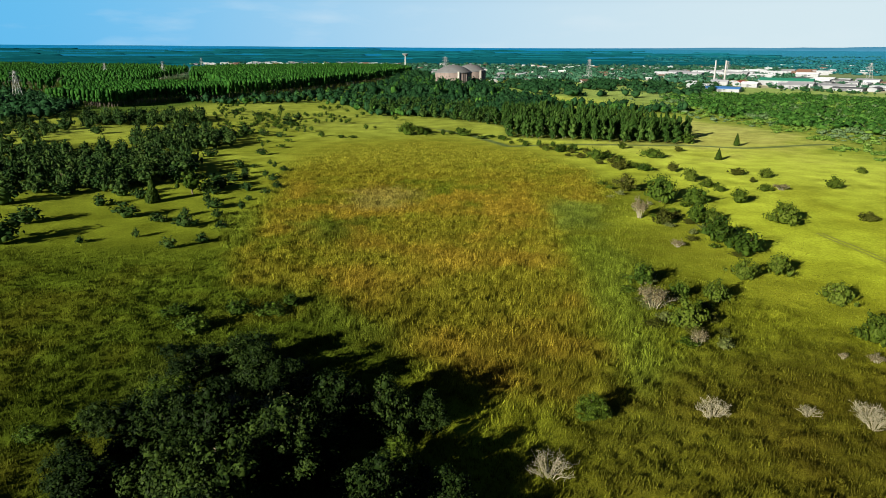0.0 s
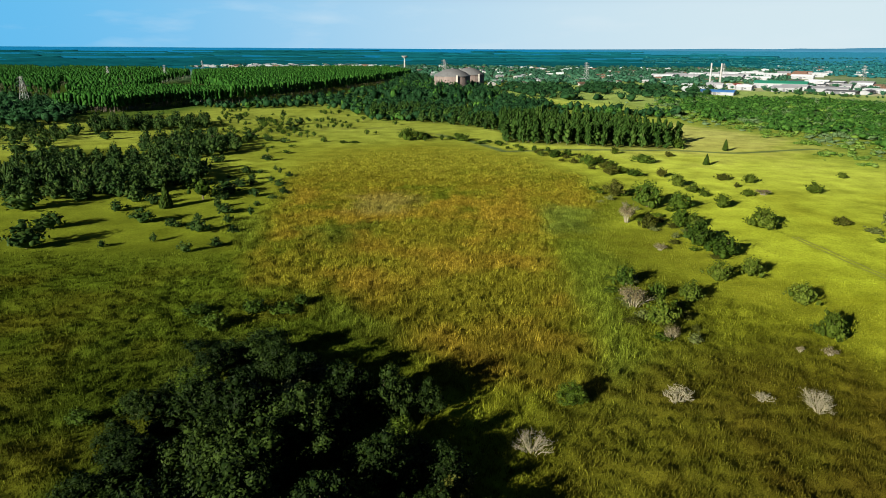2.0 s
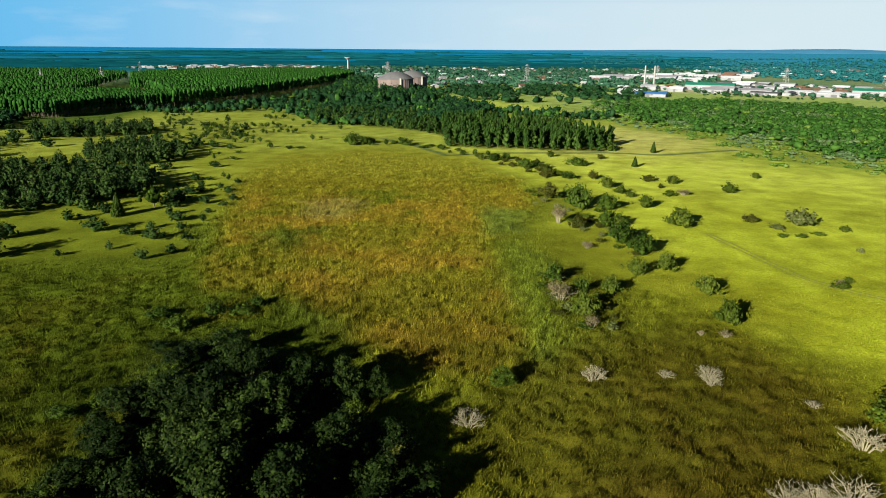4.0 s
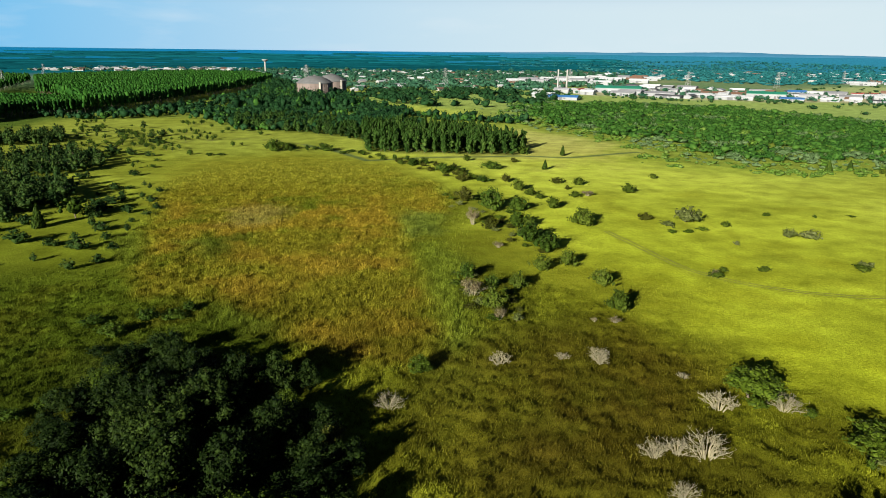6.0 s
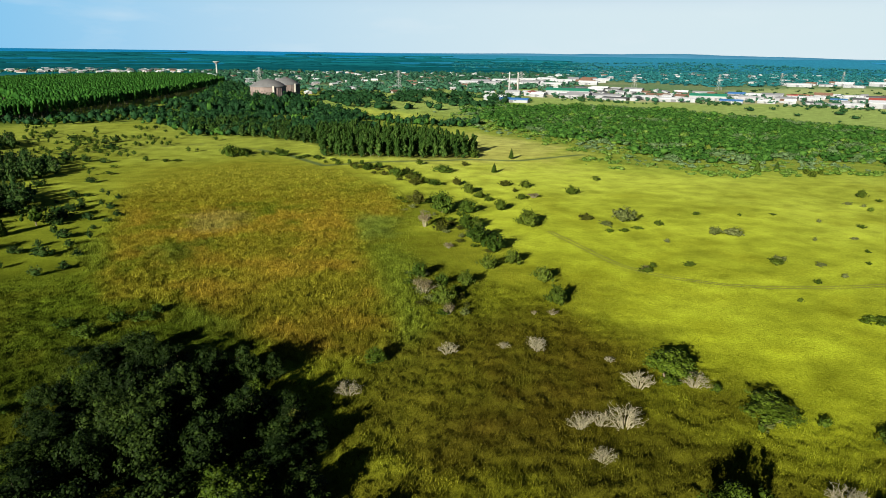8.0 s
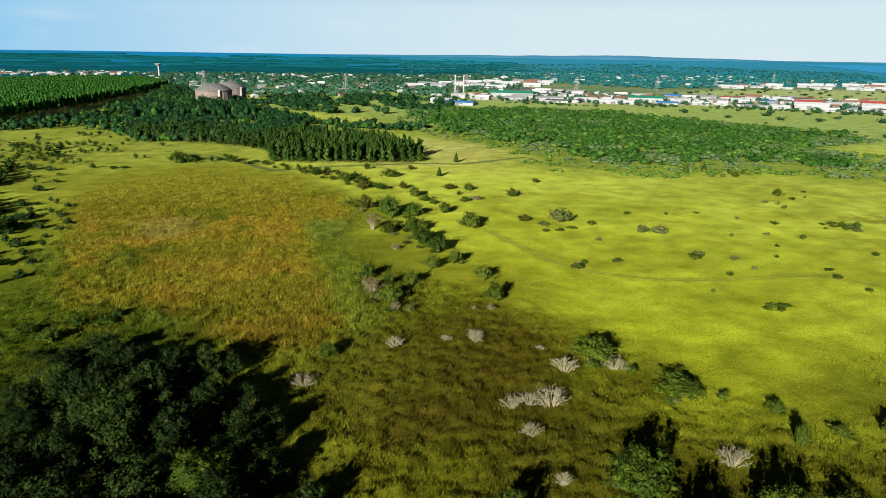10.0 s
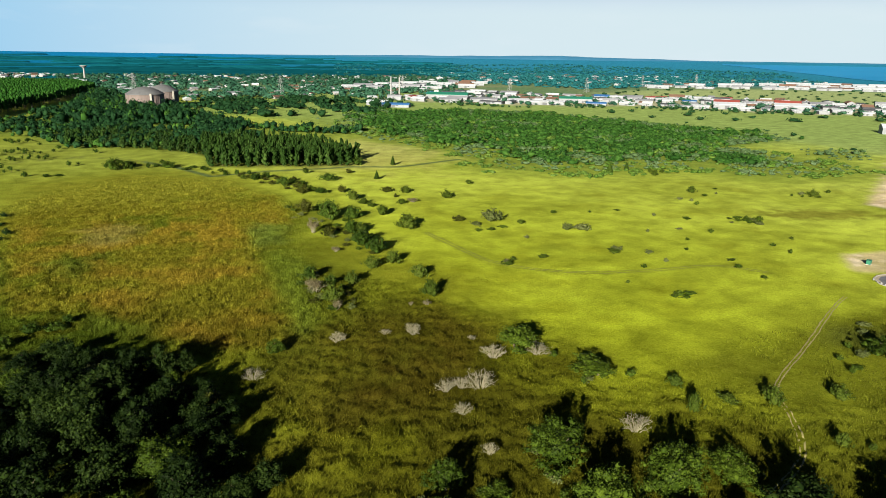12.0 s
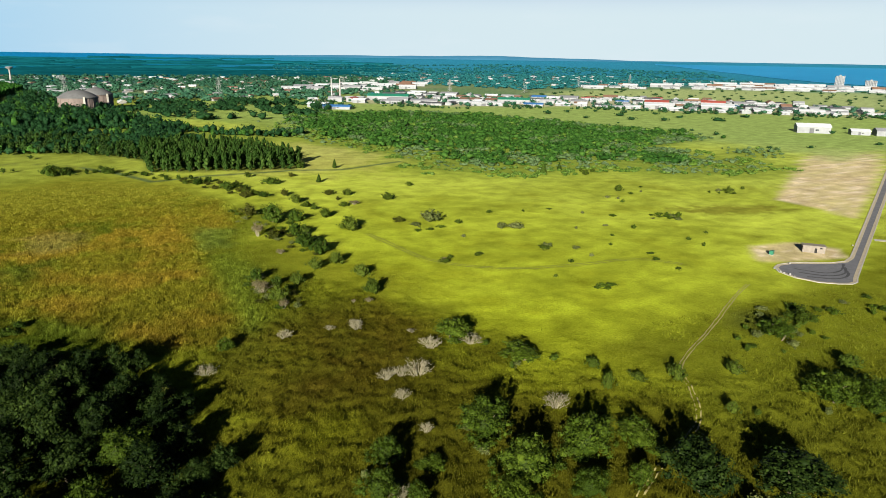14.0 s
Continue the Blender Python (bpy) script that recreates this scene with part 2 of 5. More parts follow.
def crown(rng, radius, low, high, puffs, leaves, leaf, flat=1.0, ragged=0.2, squat=0.5):
    """A ragged domed crown: boughs of uneven reach, each a few puffs, all covered in small leaf clumps and loose sprays, with dark clefts and gaps between them."""
    mid = low + (high - low) * 0.4
    k = np.arange(puffs) + 0.5
    s = np.clip(1 - 1.4 * k / puffs + rng.normal(0, 0.10, puffs), -0.5, 1)
    a = k * 2.39996 + rng.normal(0, 0.35, puffs)
    turn = rng.uniform(0, 6.283, 3)
    lobe = 1 + ragged * (0.8 * np.sin(a + turn[2]) * 0.6 + 0.6 * np.sin(2 * a + turn[0]) + 0.6 * np.sin(3 * a + turn[1]))
    r = radius * rng.uniform(0.13, 0.36, puffs) * (24 / puffs) ** 0.33
    reach = (radius * 0.98 - r * 0.6) * lobe * rng.uniform(0.82 - ragged, 1.08, puffs)
    wide = np.sqrt(np.clip(1 - s * s, 0, 1))
    z = mid + np.sign(s) * np.abs(s) ** flat * np.where(s > 0, high - mid - r * squat * 0.5, mid - low) * rng.uniform(0.86 - ragged, 1.06, puffs) * (0.6 + 0.4 * lobe)
    cs = np.stack([np.cos(a) * wide * reach, np.sin(a) * wide * reach, z], 1)
    pieces = [(ICO1_V * (1 + rng.normal(0, 0.2, (len(ICO1_V), 1))) * q * [0.52, 0.52, 0.52 * squat] + c, ICO1_F) for q, c in zip(r, cs)]
    inner = ICO_V * (1 + rng.normal(0, 0.12, (len(ICO_V), 1))) * [radius * 0.42, radius * 0.42, (high - mid) * 0.5] + [0, 0, mid]
    pieces.append((inner, ICO_F))
    pick = rng.choice(puffs, leaves, p=r ** 2 / (r ** 2).sum())
    d = rng.normal(0, 1, (leaves, 3)) + 0.6 * (cs[pick] - [0, 0, mid - 0.1]) / radius
    d[:, 2] = np.where(d[:, 2] < -0.3, -d[:, 2], d[:, 2])
    d /= np.linalg.norm(d, axis=1)[:, None]
    at = cs[pick] + d * r[pick][:, None] * [1, 1, squat] * (0.62 + 0.75 * rng.uniform(0, 1, (leaves, 1)))
    fill_in = rng.uniform(0, 1, leaves) < 0.28
    dome = d * [radius * 0.66, radius * 0.66, (high - mid) * 0.7] * rng.uniform(0.75, 1.1, (leaves, 1)) + [0, 0, mid]
    at = np.where(fill_in[:, None], dome, at)
    v, f = leaf_quads(rng, at, d + [0, 0, 0.3], leaf * np.where(fill_in, 1.15, 1.0))
    v[:, 2] = at.repeat(4, 0)[:, 2] + (v[:, 2] - at.repeat(4, 0)[:, 2]) * squat
    pieces.append((v, f))
    return gather(pieces)


def trunk(rng, height, girth, spread, limbs=4):
    """A tapered, slightly bent trunk that forks into limbs."""
    top = np.array([rng.normal(0, 0.08) * height, rng.normal(0, 0.08) * height, height * 0.5])
    pieces = [stick((0, 0, -0.3), top * [1, 1, 0.6], girth, girth * 0.75, 7), stick(top * [1, 1, 0.58], top, girth * 0.75, girth * 0.6, 7)]
    for i in range(limbs):
        a = 2 * np.pi * (i + rng.uniform(-0.3, 0.3)) / limbs
        end = np.array([np.cos(a) * spread * 0.42, np.sin(a) * spread * 0.42, height * rng.uniform(0.55, 0.68)])
        bend = (top * [1, 1, 0.9] + end) / 2 + [0, 0, -height * 0.04]
        pieces += [stick(top * [1, 1, 0.85], bend, girth * 0.45, girth * 0.3, 5), stick(bend, end, girth * 0.3, girth * 0.12, 5)]
    return gather(pieces)



MADE = {}


def plant(kind, variant, x, y, height, radius, label="", group="", turn=None, lean=0.0):
    """Sets a plant of that kind at x, y. The first of each variant is built, later ones are copies of it with their own size and turn."""
    name, category, build, tag, set_name = KINDS[kind]
    if turn is None:
        turn = random.uniform(0, 360)
    m = Matrix.LocRotScale((x, y, float(relief(np.array([x]), np.array([y]))[0])), Euler((radians(lean), 0, radians(turn))), None)
    m = m @ Matrix.Diagonal((random.uniform(0.86, 1.16), random.uniform(0.86, 1.16), 1, 1))
    key = (kind, variant)
    if key not in MADE:
        ob = thing(name, label or tag, category, group or set_name)
        build(ob, np.random.default_rng(100 + 17 * variant + len(kind)))
        MADE[key] = (ob, (radius, radius, height))
        ob.matrix_basis = m @ Matrix.Diagonal((radius, radius, height, 1))
        return ob
    first, s = MADE[key]
    ob = copy_thing(first, m @ Matrix.Diagonal((radius / s[0], radius / s[1], height / s[2], 1)))
    tagged(ob, label or tag, category, group or set_name)
    return ob


def broadleaf(leaf_mat, puffs=22, leaves=1500, leaf=0.085, low=0.22, ragged=0.2, bark=None, limbs=5, squat=0.5):
    def build(ob, rng):
        part("trunk", mesh_data("trunk", *trunk(rng, 1.0, 0.055, 0.9, limbs), bark or M_BARK), None, ob)
        part("crown", mesh_data("crown", *crown(rng, 1.0, low, 0.95, puffs, leaves, leaf, ragged=ragged, squat=squat), leaf_mat), None, ob)
    return build


def umbrella(leaf_mat, leaves=1500):
    """A spreading flat-topped crown in separate pads."""
    def build(ob, rng):
        part("trunk", mesh_data("trunk", *trunk(rng, 1.0, 0.05, 1.1, 6), M_BARK), None, ob)
        part("crown", mesh_data("crown", *crown(rng, 1.0, 0.12, 0.97, 34, leaves, 0.062, 0.6, 0.35, 0.6), leaf_mat), None, ob)
    return build


def cone_tree(leaf_mat, leaves=900):
    """A narrow pointed evergreen with a ragged outline."""
    def build(ob, rng):
        part("trunk", mesh_data("trunk", *stick((0, 0, -0.05), (0, 0, 0.8), 0.07, 0.02, 6), M_BARK), None, ob)
        z = 1 - np.sqrt(rng.uniform(0, 1, leaves)) * 0.93
        a = rng.uniform(0, 2 * np.pi, leaves)
        r = (1.02 - z) ** 0.8 * (0.8 + 0.2 * np.sin(z * 38 + a * 2)) * rng.uniform(0.8, 1.1, leaves)
        at = np.stack([np.cos(a) * r, np.sin(a) * r, z], 1)
        d = np.stack([np.cos(a), np.sin(a), np.full(leaves, 0.6)], 1)
        core = ICO1_V * [0.5, 0.5, 0.42] + [0, 0, 0.42]
        part("crown", mesh_data("crown", *gather([(core, ICO1_F), leaf_quads(rng, at, d, 0.11)]), leaf_mat), None, ob)
    return build


def slender(leaf_mat, leaves=180):
    """A tall narrow tree with a bare lower stem and drooping foliage."""
    def build(ob, rng):
        part("trunk", mesh_data("trunk", *stick((0, 0, -0.02), (0.05, 0.0, 0.85), 0.07, 0.02, 6), M_TRUNK_PALE), None, ob)
        n = 11
        z = np.linspace(0.14, 0.93, n)
        r = np.interp(z, [0.1, 0.3, 0.6, 0.85, 1.0], [0.42, 0.62, 0.6, 0.4, 0.2]) * rng.uniform(0.8, 1.15, n)
        cs = np.stack([rng.normal(0, 0.24, n), rng.normal(0, 0.24, n), z], 1)
        pieces = [(ICO1_V * (1 + rng.normal(0, 0.12, (len(ICO1_V), 1))) * [q * 0.85, q * 0.85, 0.10] + c, ICO1_F) for q, c in zip(r, cs)]
        pick = rng.integers(0, n, leaves)
        d = rng.normal(0, 1, (leaves, 3))
        d /= np.linalg.norm(d, axis=1)[:, None]
        at = cs[pick] + d * np.stack([r[pick], r[pick], np.full(leaves, 0.11)], 1)
        v, f = leaf_quads(rng, at, d, 0.17)
        v[:, 2] = at.repeat(4, 0)[:, 2] + (v[:, 2] - at.repeat(4, 0)[:, 2]) * 0.5
        part("crown", mesh_data("crown", *gather(pieces + [(v, f)]), leaf_mat, smooth=True), None, ob)
    return build


def bare(limbs=9, twigs=5, leaves=0, leaf_mat=None):
    """A leafless bush: limbs fan out of one stool and fork twice."""
    def build(ob, rng):
        stems, fine = [], []
        tips = []
        for i in range(limbs):
            a = 2 * np.pi * i / limbs + rng.normal(0, 0.25)
            k = rng.uniform(0.15, 0.9)
            top = 0.85 - 0.5 * k * k
            p = np.array([np.cos(a) * k * 0.55, np.sin(a) * k * 0.55, top * rng.uniform(0.45, 0.6)])
            q = np.array([np.cos(a) * k, np.sin(a) * k, top * rng.uniform(0.72, 1.05)])
            root = np.array([np.cos(a) * k * 0.3, np.sin(a) * k * 0.3, -0.05])
            stems += [stick(root, p, 0.03, 0.022, 5), stick(p, q, 0.022, 0.012, 4)]
            for j in range(twigs):
                s = p + (q - p) * rng.uniform(0.1, 1.0)
                e = s + rng.normal(0, 0.12, 3) * [1.1, 1.1, 0.6] + [np.cos(a) * 0.08, np.sin(a) * 0.08, 0.13]
                fine.append(stick(s, e, 0.010, 0.006, 3))
                tips.append(e)
                for q2 in range(2):
                    e2 = e + rng.normal(0, 0.07, 3) * [1, 1, 0.6] + [np.cos(a) * 0.03, np.sin(a) * 0.03, 0.08]
                    fine.append(stick(e, e2, 0.009, 0.005, 3))
                    tips.append(e2)
        part("branch", mesh_data("branch", *gather(stems), M_DEADWOOD), None, ob)
        part("twig_spray", mesh_data("twig_spray", *gather(fine), M_DEADWOOD), None, ob)
        if leaves:
            tips = np.array(tips)
            at = tips[rng.integers(0, len(tips), leaves)] + rng.normal(0, 0.07, (leaves, 3))
            part("crown", mesh_data("crown", *leaf_quads(rng, at, at / np.linalg.norm(at, axis=1)[:, None], 0.055), leaf_mat), None, ob)
    return build


KINDS = {
    "clump": ("tree", "tree", broadleaf(M_LEAF_MARSH, 40, 2700, 0.05, 0.0, 0.2, squat=0.55), "dark green broadleaf tree in a dense clump on marshy ground", "trees of the marsh clump"),
    "under": ("tree", "tree", broadleaf(M_LEAF_MARSH, 16, 520, 0.085, -0.1, 0.2, squat=0.7), "dark low tree under the taller marsh trees", "trees of the marsh clump"),
    "bright": ("tree", "tree", broadleaf(M_LEAF_BRIGHT, 48, 3600, 0.038, -0.08, 0.2, squat=0.6), "bright green round-crowned tree standing in tall grass", "trees at the meadow's edge"),
    "umbrella": ("tree", "tree", umbrella(M_LEAF_BRIGHT), "flat-topped green thorn tree standing in grass", "trees at the meadow's edge"),
    "bush": ("bush", "bush", broadleaf(M_LEAF, 22, 560, 0.085, -0.12, 0.26, squat=0.8), "dense dark green bush on the yellow meadow", "bushes of the meadow"),
    "green_bush": ("bush", "bush", broadleaf(M_LEAF_MID, 22, 560, 0.085, -0.12, 0.28, squat=0.8), "green bush with a lumpy crown on the yellow meadow", "bushes of the meadow"),
    "olive": ("bush", "bush", broadleaf(M_LEAF_OLIVE, 20, 480, 0.09, -0.1, 0.32, squat=0.8), "olive green bush with an open crown in grass", "bushes of the meadow"),
    "scrub": ("bush", "bush", broadleaf(M_LEAF_GREY, 14, 260, 0.12, -0.05, 0.36, squat=0.8), "low grey-green scrub bush in the grass", "bushes of the meadow"),
    "green_scrub": ("bush", "bush", broadleaf(M_LEAF_BRIGHT, 13, 220, 0.12, -0.1, 0.4, squat=0.7), "low bright green scrub bush in rough grass", "bushes of the rough grass"),
    "cone": ("conifer", "tree", cone_tree(M_LEAF), "dark pointed evergreen standing on the meadow", "pointed evergreens"),
    "grove": ("broadleaf_tree", "tree", broadleaf(M_LEAF_GROVE, 17, 180, 0.13, -0.1, 0.24, squat=0.6), "dark broadleaf tree of the western grove on grass", "trees of the western grove"),
    "savanna": ("small_tree", "tree", umbrella(M_LEAF, 170), "small flat-crowned tree on open grassland", "scattered small trees"),
    "slender": ("tall_tree", "tree", slender(M_LEAF_STRIP), "tall slender dark green tree in a windbreak row", "trees of the windbreak"),
    "dead": ("dead_bush", "dead bush", bare(22, 9), "bleached leafless bush in brown grass", "bleached bushes"),
    "dry": ("dry_bush", "bush", bare(16, 7, leaves=1000, leaf_mat=M_LEAF_DRY), "grey-brown half-dry bush beside green bushes", "half-dry bushes"),
}

# ---- plan of the land ----
ROUGH = [(20, 95), (40, 152), (60, 140), (76, 120), (84, 95), (90, 70), (98, 48), (108, 30), (125, 12), (145, 0), (205, -8), (260, -70), (-80, -70), (-40, 10), (0, 40)]
REEDS = [(-45, 144), (-56, 195), (-69, 306), (-50, 374), (-2, 388), (42, 357), (62, 283), (59, 238), (38, 212), (30, 168), (32, 139), (29, 106), (24, 94), (9, 87), (0, 95), (-9, 114), (-26, 134)]
BROWN = [(29, 96), (43, 104), (73, 99), (81, 79), (59, 55), (43, 42), (18, 27), (7, 30), (15, 52), (16, 69)]
SEDGE1 = [(35, 220), (43, 229), (52, 224), (45, 201), (35, 194)]
SEDGE2 = [(34, 185), (43, 185), (47, 159), (43, 146), (38, 106), (30, 96), (31, 126), (31, 146)]
SEDGE3 = [(-31, 134), (-20, 128), (-9, 113), (-12, 114), (-24, 122)]
SEDGE4 = [(-71, 208), (-60, 212), (-50, 177), (-56, 171)]
LUSH1 = [(-42, 195), (-25, 202), (-23, 186), (-34, 177)]
OLIVE_GRASS = [(62, 190), (70, 177), (72, 157), (81, 146), (87, 133), (90, 125), (70, 93), (33, 109), (37, 156)]
DIRT = [(613, 310), (656, 275), (547, 207), (443, 153), (354, 110), (361, 128), (360, 163), (445, 212)]
DIRT2 = [(256, 97), (280, 93), (288, 76), (277, 66), (249, 73), (239, 80)]
CLUMP_SOUTH = [(-40, 78), (-18, 83), (-9, 66), (-6, 50), (3, 34), (5, 18), (-6, 10), (-25, 14), (-40, 30), (-46, 55)]
CLUMP_NORTH_TREES = [(-31, 100, 6, 4.5), (-38, 94, 6, 4), (-27, 92, 6.5, 3.5), (-22, 87, 7, 3.6), (-38, 86, 6, 4), (-13, 81, 7.5, 3.6), (-7, 81, 7, 3.5), (-2, 82, 5.5, 2.6), (-34, 78, 7, 5), (-28, 76, 8, 4), (-14, 74, 6, 3), (-5, 72, 5.5, 3), (-19, 71, 8, 4.5), (-30, 66, 7, 4.5), (1, 64, 6, 3.2), (-24, 63, 8.5, 5), (-7, 63, 7, 4), (-42, 59, 5, 4.5)]
CLUMP_SOUTH_TREES = [(-10, 56, 6.5, 3.5), (-1, 55, 6, 3.2), (4, 53, 5.5, 3), (-22, 53, 9, 5.5), (-13, 52, 8, 5), (-31, 51, 8, 5), (-2, 47, 6, 3.5), (-10, 39, 8, 5), (2, 38, 6, 3.5), (-19, 37, 8, 5), (-30, 36, 8, 5), (-6, 28, 7, 4.5), (8, 27, 5, 3), (3, 25, 5, 3.2), (-16, 24, 8, 5), (-28, 22, 7.5, 5), (-4, 14, 6, 4), (-18, 12, 7, 4.5)]
CLUMP_WEST_TREES = [(-44, 72, 5, 3.5), (-46, 82, 4, 3), (-40, 66, 6, 4), (-44, 50, 5.5, 4.5), (-38, 44, 7, 5), (-46, 38, 6, 4.5), (-37, 30, 7, 5)]
CLUMP = [(-46, 109), (-33, 110), (-20, 97), (-9, 88), (-3, 78), (1, 65), (3, 52), (4, 38), (-44, 52), (-46, 59), (-41, 72)]
WOODL1 = [(-165, 238), (-147, 239), (-121, 242), (-105, 256), (-98, 268), (-108, 294), (-136, 323), (-160, 336), (-171, 323), (-181, 299), (-190, 277)]
WOODL2 = [(-160, 356), (-128, 338), (-111, 367), (-127, 405), (-153, 418), (-172, 393)]
WOODL3 = [(-236, 457), (-199, 462), (-163, 478), (-181, 526), (-225, 514), (-257, 500)]
WOODL5 = [(-265, 388), (-220, 395), (-203, 421), (-238, 457), (-278, 468), (-306, 453)]
WOODL4 = [(-196, 298), (-181, 299), (-171, 323), (-160, 336), (-183, 378), (-202, 367), (-222, 340)]
TREES_WEST = [(-96, 204, 4.1, 4.8), (-122, 196, 4.2, 5.1), (-116, 173, 8.4, 6.6), (-133, 237, 4.7, 5.0), (-112, 221, 4.0, 3.7), (-112, 236, 6.6, 5.7), (-103, 231, 4.6, 3.2), (-82, 250, 5.3, 5.5), (-84, 242, 4.0, 4.3), (-74, 193, 4.3, 3.5), (-74, 218, 3.7, 3.5), (-82, 265, 3.7, 3.5), (-79, 271, 2.9, 3.1), (-83, 199, 1.8, 2.0), (-96, 176, 2.1, 1.9), (-88, 297, 2.6, 3.4), (-88, 335, 3.7, 3.2), (-95, 404, 3.8, 3.4), (-111, 329, 3.5, 4.3), (-273, 441, 7.9, 7.2)]
TREES_NORTHWEST = [(-236, 434, 9.0, 8.1), (-206, 413, 5.7, 4.6), (-194, 320, 8.3, 7.7), (-225, 354, 6.2, 6.9), (-184, 327, 6.7, 6.2), (-223, 372, 5.7, 7.1), (-172, 264, 8.5, 6.5), (-146, 248, 6.4, 5.5), (-145, 222, 8.7, 7.7), (-119, 419, 4.4, 6.1), (-127, 399, 4.3, 5.2), (-106, 410, 4.5, 4.2), (-101, 465, 3.5, 4.7), (-138, 520, 5.8, 4.9), (-131, 565, 6.5, 3.3), (-112, 500, 4.8, 3.8), (-277, 511, 4.4, 4.8), (-304, 579, 5.1, 4.3), (-160, 540, 5.2, 4.6), (-106, 509, 5.6, 4.7)]
SAVANNA = [(-88, 239, 9.0, 7.4)]
CONES = [(-97, 226, 9.1, 3.3), (131, 329, 5.6, 2.6), (160, 379, 7.1, 2.2), (288, 298, 7.4, 3.3), (307, 304, 6.2, 2.5)]
HEDGE_DARK = [(101, 334, 4.0, 6.0), (86, 294, 3.3, 3.4), (74, 233, 9.4, 6.7), (85, 229, 5.4, 4.3), (75, 182, 5.9, 5.4), (77, 170, 5.2, 4.7), (44, 144, 7.2, 3.5), (49, 135, 4.8, 2.6), (72, 328, 5.3, 3.7), (60, 352, 4.0, 3.5), (67, 357, 3.6, 2.7), (137, 390, 5.7, 4.1), (77, 204, 5.2, 4.4), (-22, 421, 7.0, 6.5), (-14, 424, 4.5, 4.5), (12, 417, 4.0, 5.0)]
HEDGE_GREEN = [(98, 272, 5.2, 3.9), (101, 231, 5.1, 3.5), (103, 203, 5.7, 6.2), (100, 258, 2.9, 3.8), (102, 251, 2.1, 2.4), (68, 149, 4.4, 3.4), (78, 153, 4.6, 3.5), (45, 120, 6.7, 3.7), (56, 134, 4.9, 3.4), (81, 133, 4.5, 3.4), (77, 114, 4.8, 4.0), (81, 203, 3.8, 3.3), (94, 365, 4.3, 2.8), (132, 280, 3.4, 3.6), (119, 252, 2.3, 3.0), (148, 259, 3.8, 3.7), (179, 294, 2.5, 2.5)]
HEDGE_OLIVE = [(67, 251, 7.1, 4.5), (66, 201, 4.0, 4.3), (98, 294, 3.4, 3.1), (81, 341, 2.3, 2.6), (121, 357, 2.5, 2.8), (77, 300, 3.0, 5.0), (123, 287, 2.6, 3.9), (78, 317, 2.7, 4.4), (131, 207, 2.4, 3.8), (122, 270, 3.5, 1.5)]
DRY = [(61, 209, 7.1, 3.8), (42, 129, 5.4, 4.3), (45, 112, 3.4, 2.3), (126, 254, 2.8, 3.8), (62, 176, 2.4, 2.4), (67, 106, 1.5, 0.9), (72, 105, 1.5, 1.7), (118, 136, 2.5, 1.7)]
MEADOW_GREEN = [(156, 191, 1.8, 2.2), (147, 100, 1.1, 1.0), (313, 281, 4.6, 2.8), (318, 292, 3.0, 2.1), (325, 288, 3.0, 2.1), (292, 224, 4.6, 2.8), (123, 140, 1.4, 1.5), (137, 139, 1.1, 1.5)]
MEADOW_PALE = [(145, 201, 5.3, 6.5), (170, 173, 3.0, 2.8), (176, 171, 2.7, 4.2), (135, 196, 1.9, 3.2), (170, 137, 1.9, 3.0), (145, 167, 1.3, 1.3), (270, 210, 1.3, 2.3), (228, 182, 1.8, 1.2), (203, 157, 1.3, 1.1)]
STRIP = [(45, 521), (81, 537), (129, 493), (145, 410), (131, 387), (94, 392), (36, 412)]
STRIPB = [(-62, 625), (-27, 634), (26, 576), (48, 527), (43, 470), (1, 521), (-58, 557)]
BELT_WEST = [(-260, 672), (-187, 640), (-155, 652), (-127, 660), (-84, 628), (-71, 560), (-47, 535), (-10, 540), (23, 506), (48, 531), (129, 513), (215, 606), (114, 666), (70, 870), (0, 1080), (-50, 1360), (-72, 1160), (-98, 988), (-122, 883), (-160, 744), (-178, 690)]
BELT_EAST = [(-73, 857), (-42, 1052), (43, 816), (104, 680), (151, 599), (76, 526), (23, 526), (-57, 558)]
THICK = [(189, 761), (306, 854), (396, 838), (457, 815), (506, 769), (548, 640), (582, 538), (611, 460), (547, 400), (474, 382), (481, 264), (463, 241), (374, 252), (363, 300), (314, 306), (264, 307), (221, 347), (232, 388), (229, 424), (193, 521)]
THICK2 = [(517, 467), (616, 439), (607, 402), (506, 392)]
THICK3 = [(529, 350), (586, 326), (528, 278), (492, 301)]
PINES_NEAR = [(-360, 740), (-345, 612), (-285, 592), (-263, 662), (-235, 690), (-218, 705), (-235, 765), (-338, 811), (-391, 730)]
PINES_MAIN = [(-216, 702), (-187, 744), (-169, 817), (-149, 883), (-125, 988), (-97, 1162), (-62, 1380), (-110, 1560), (-230, 1640), (-420, 1440), (-460, 1300), (-412, 1168), (-349, 976), (-315, 951), (-238, 772)]
PINES_FAR = [(-667, 1084), (-600, 1098), (-487, 921), (-400, 740), (-372, 849), (-430, 1087), (-485, 1359), (-639, 1559), (-838, 1597), (-821, 1340)]
PINES_WEST = [(-539, 792), (-432, 783), (-656, 1214), (-931, 1615), (-1119, 1665)]
WEST_TOWN = [(-760, 2080), (-680, 2420), (-330, 2500), (-150, 2300), (-290, 2100)]
FOOTPATH = [(76, -18), (91, -10), (103, -6), (112, -1), (122, 12), (125, 18), (131, 23), (149, 32), (167, 41), (193, 55), (207, 61)]
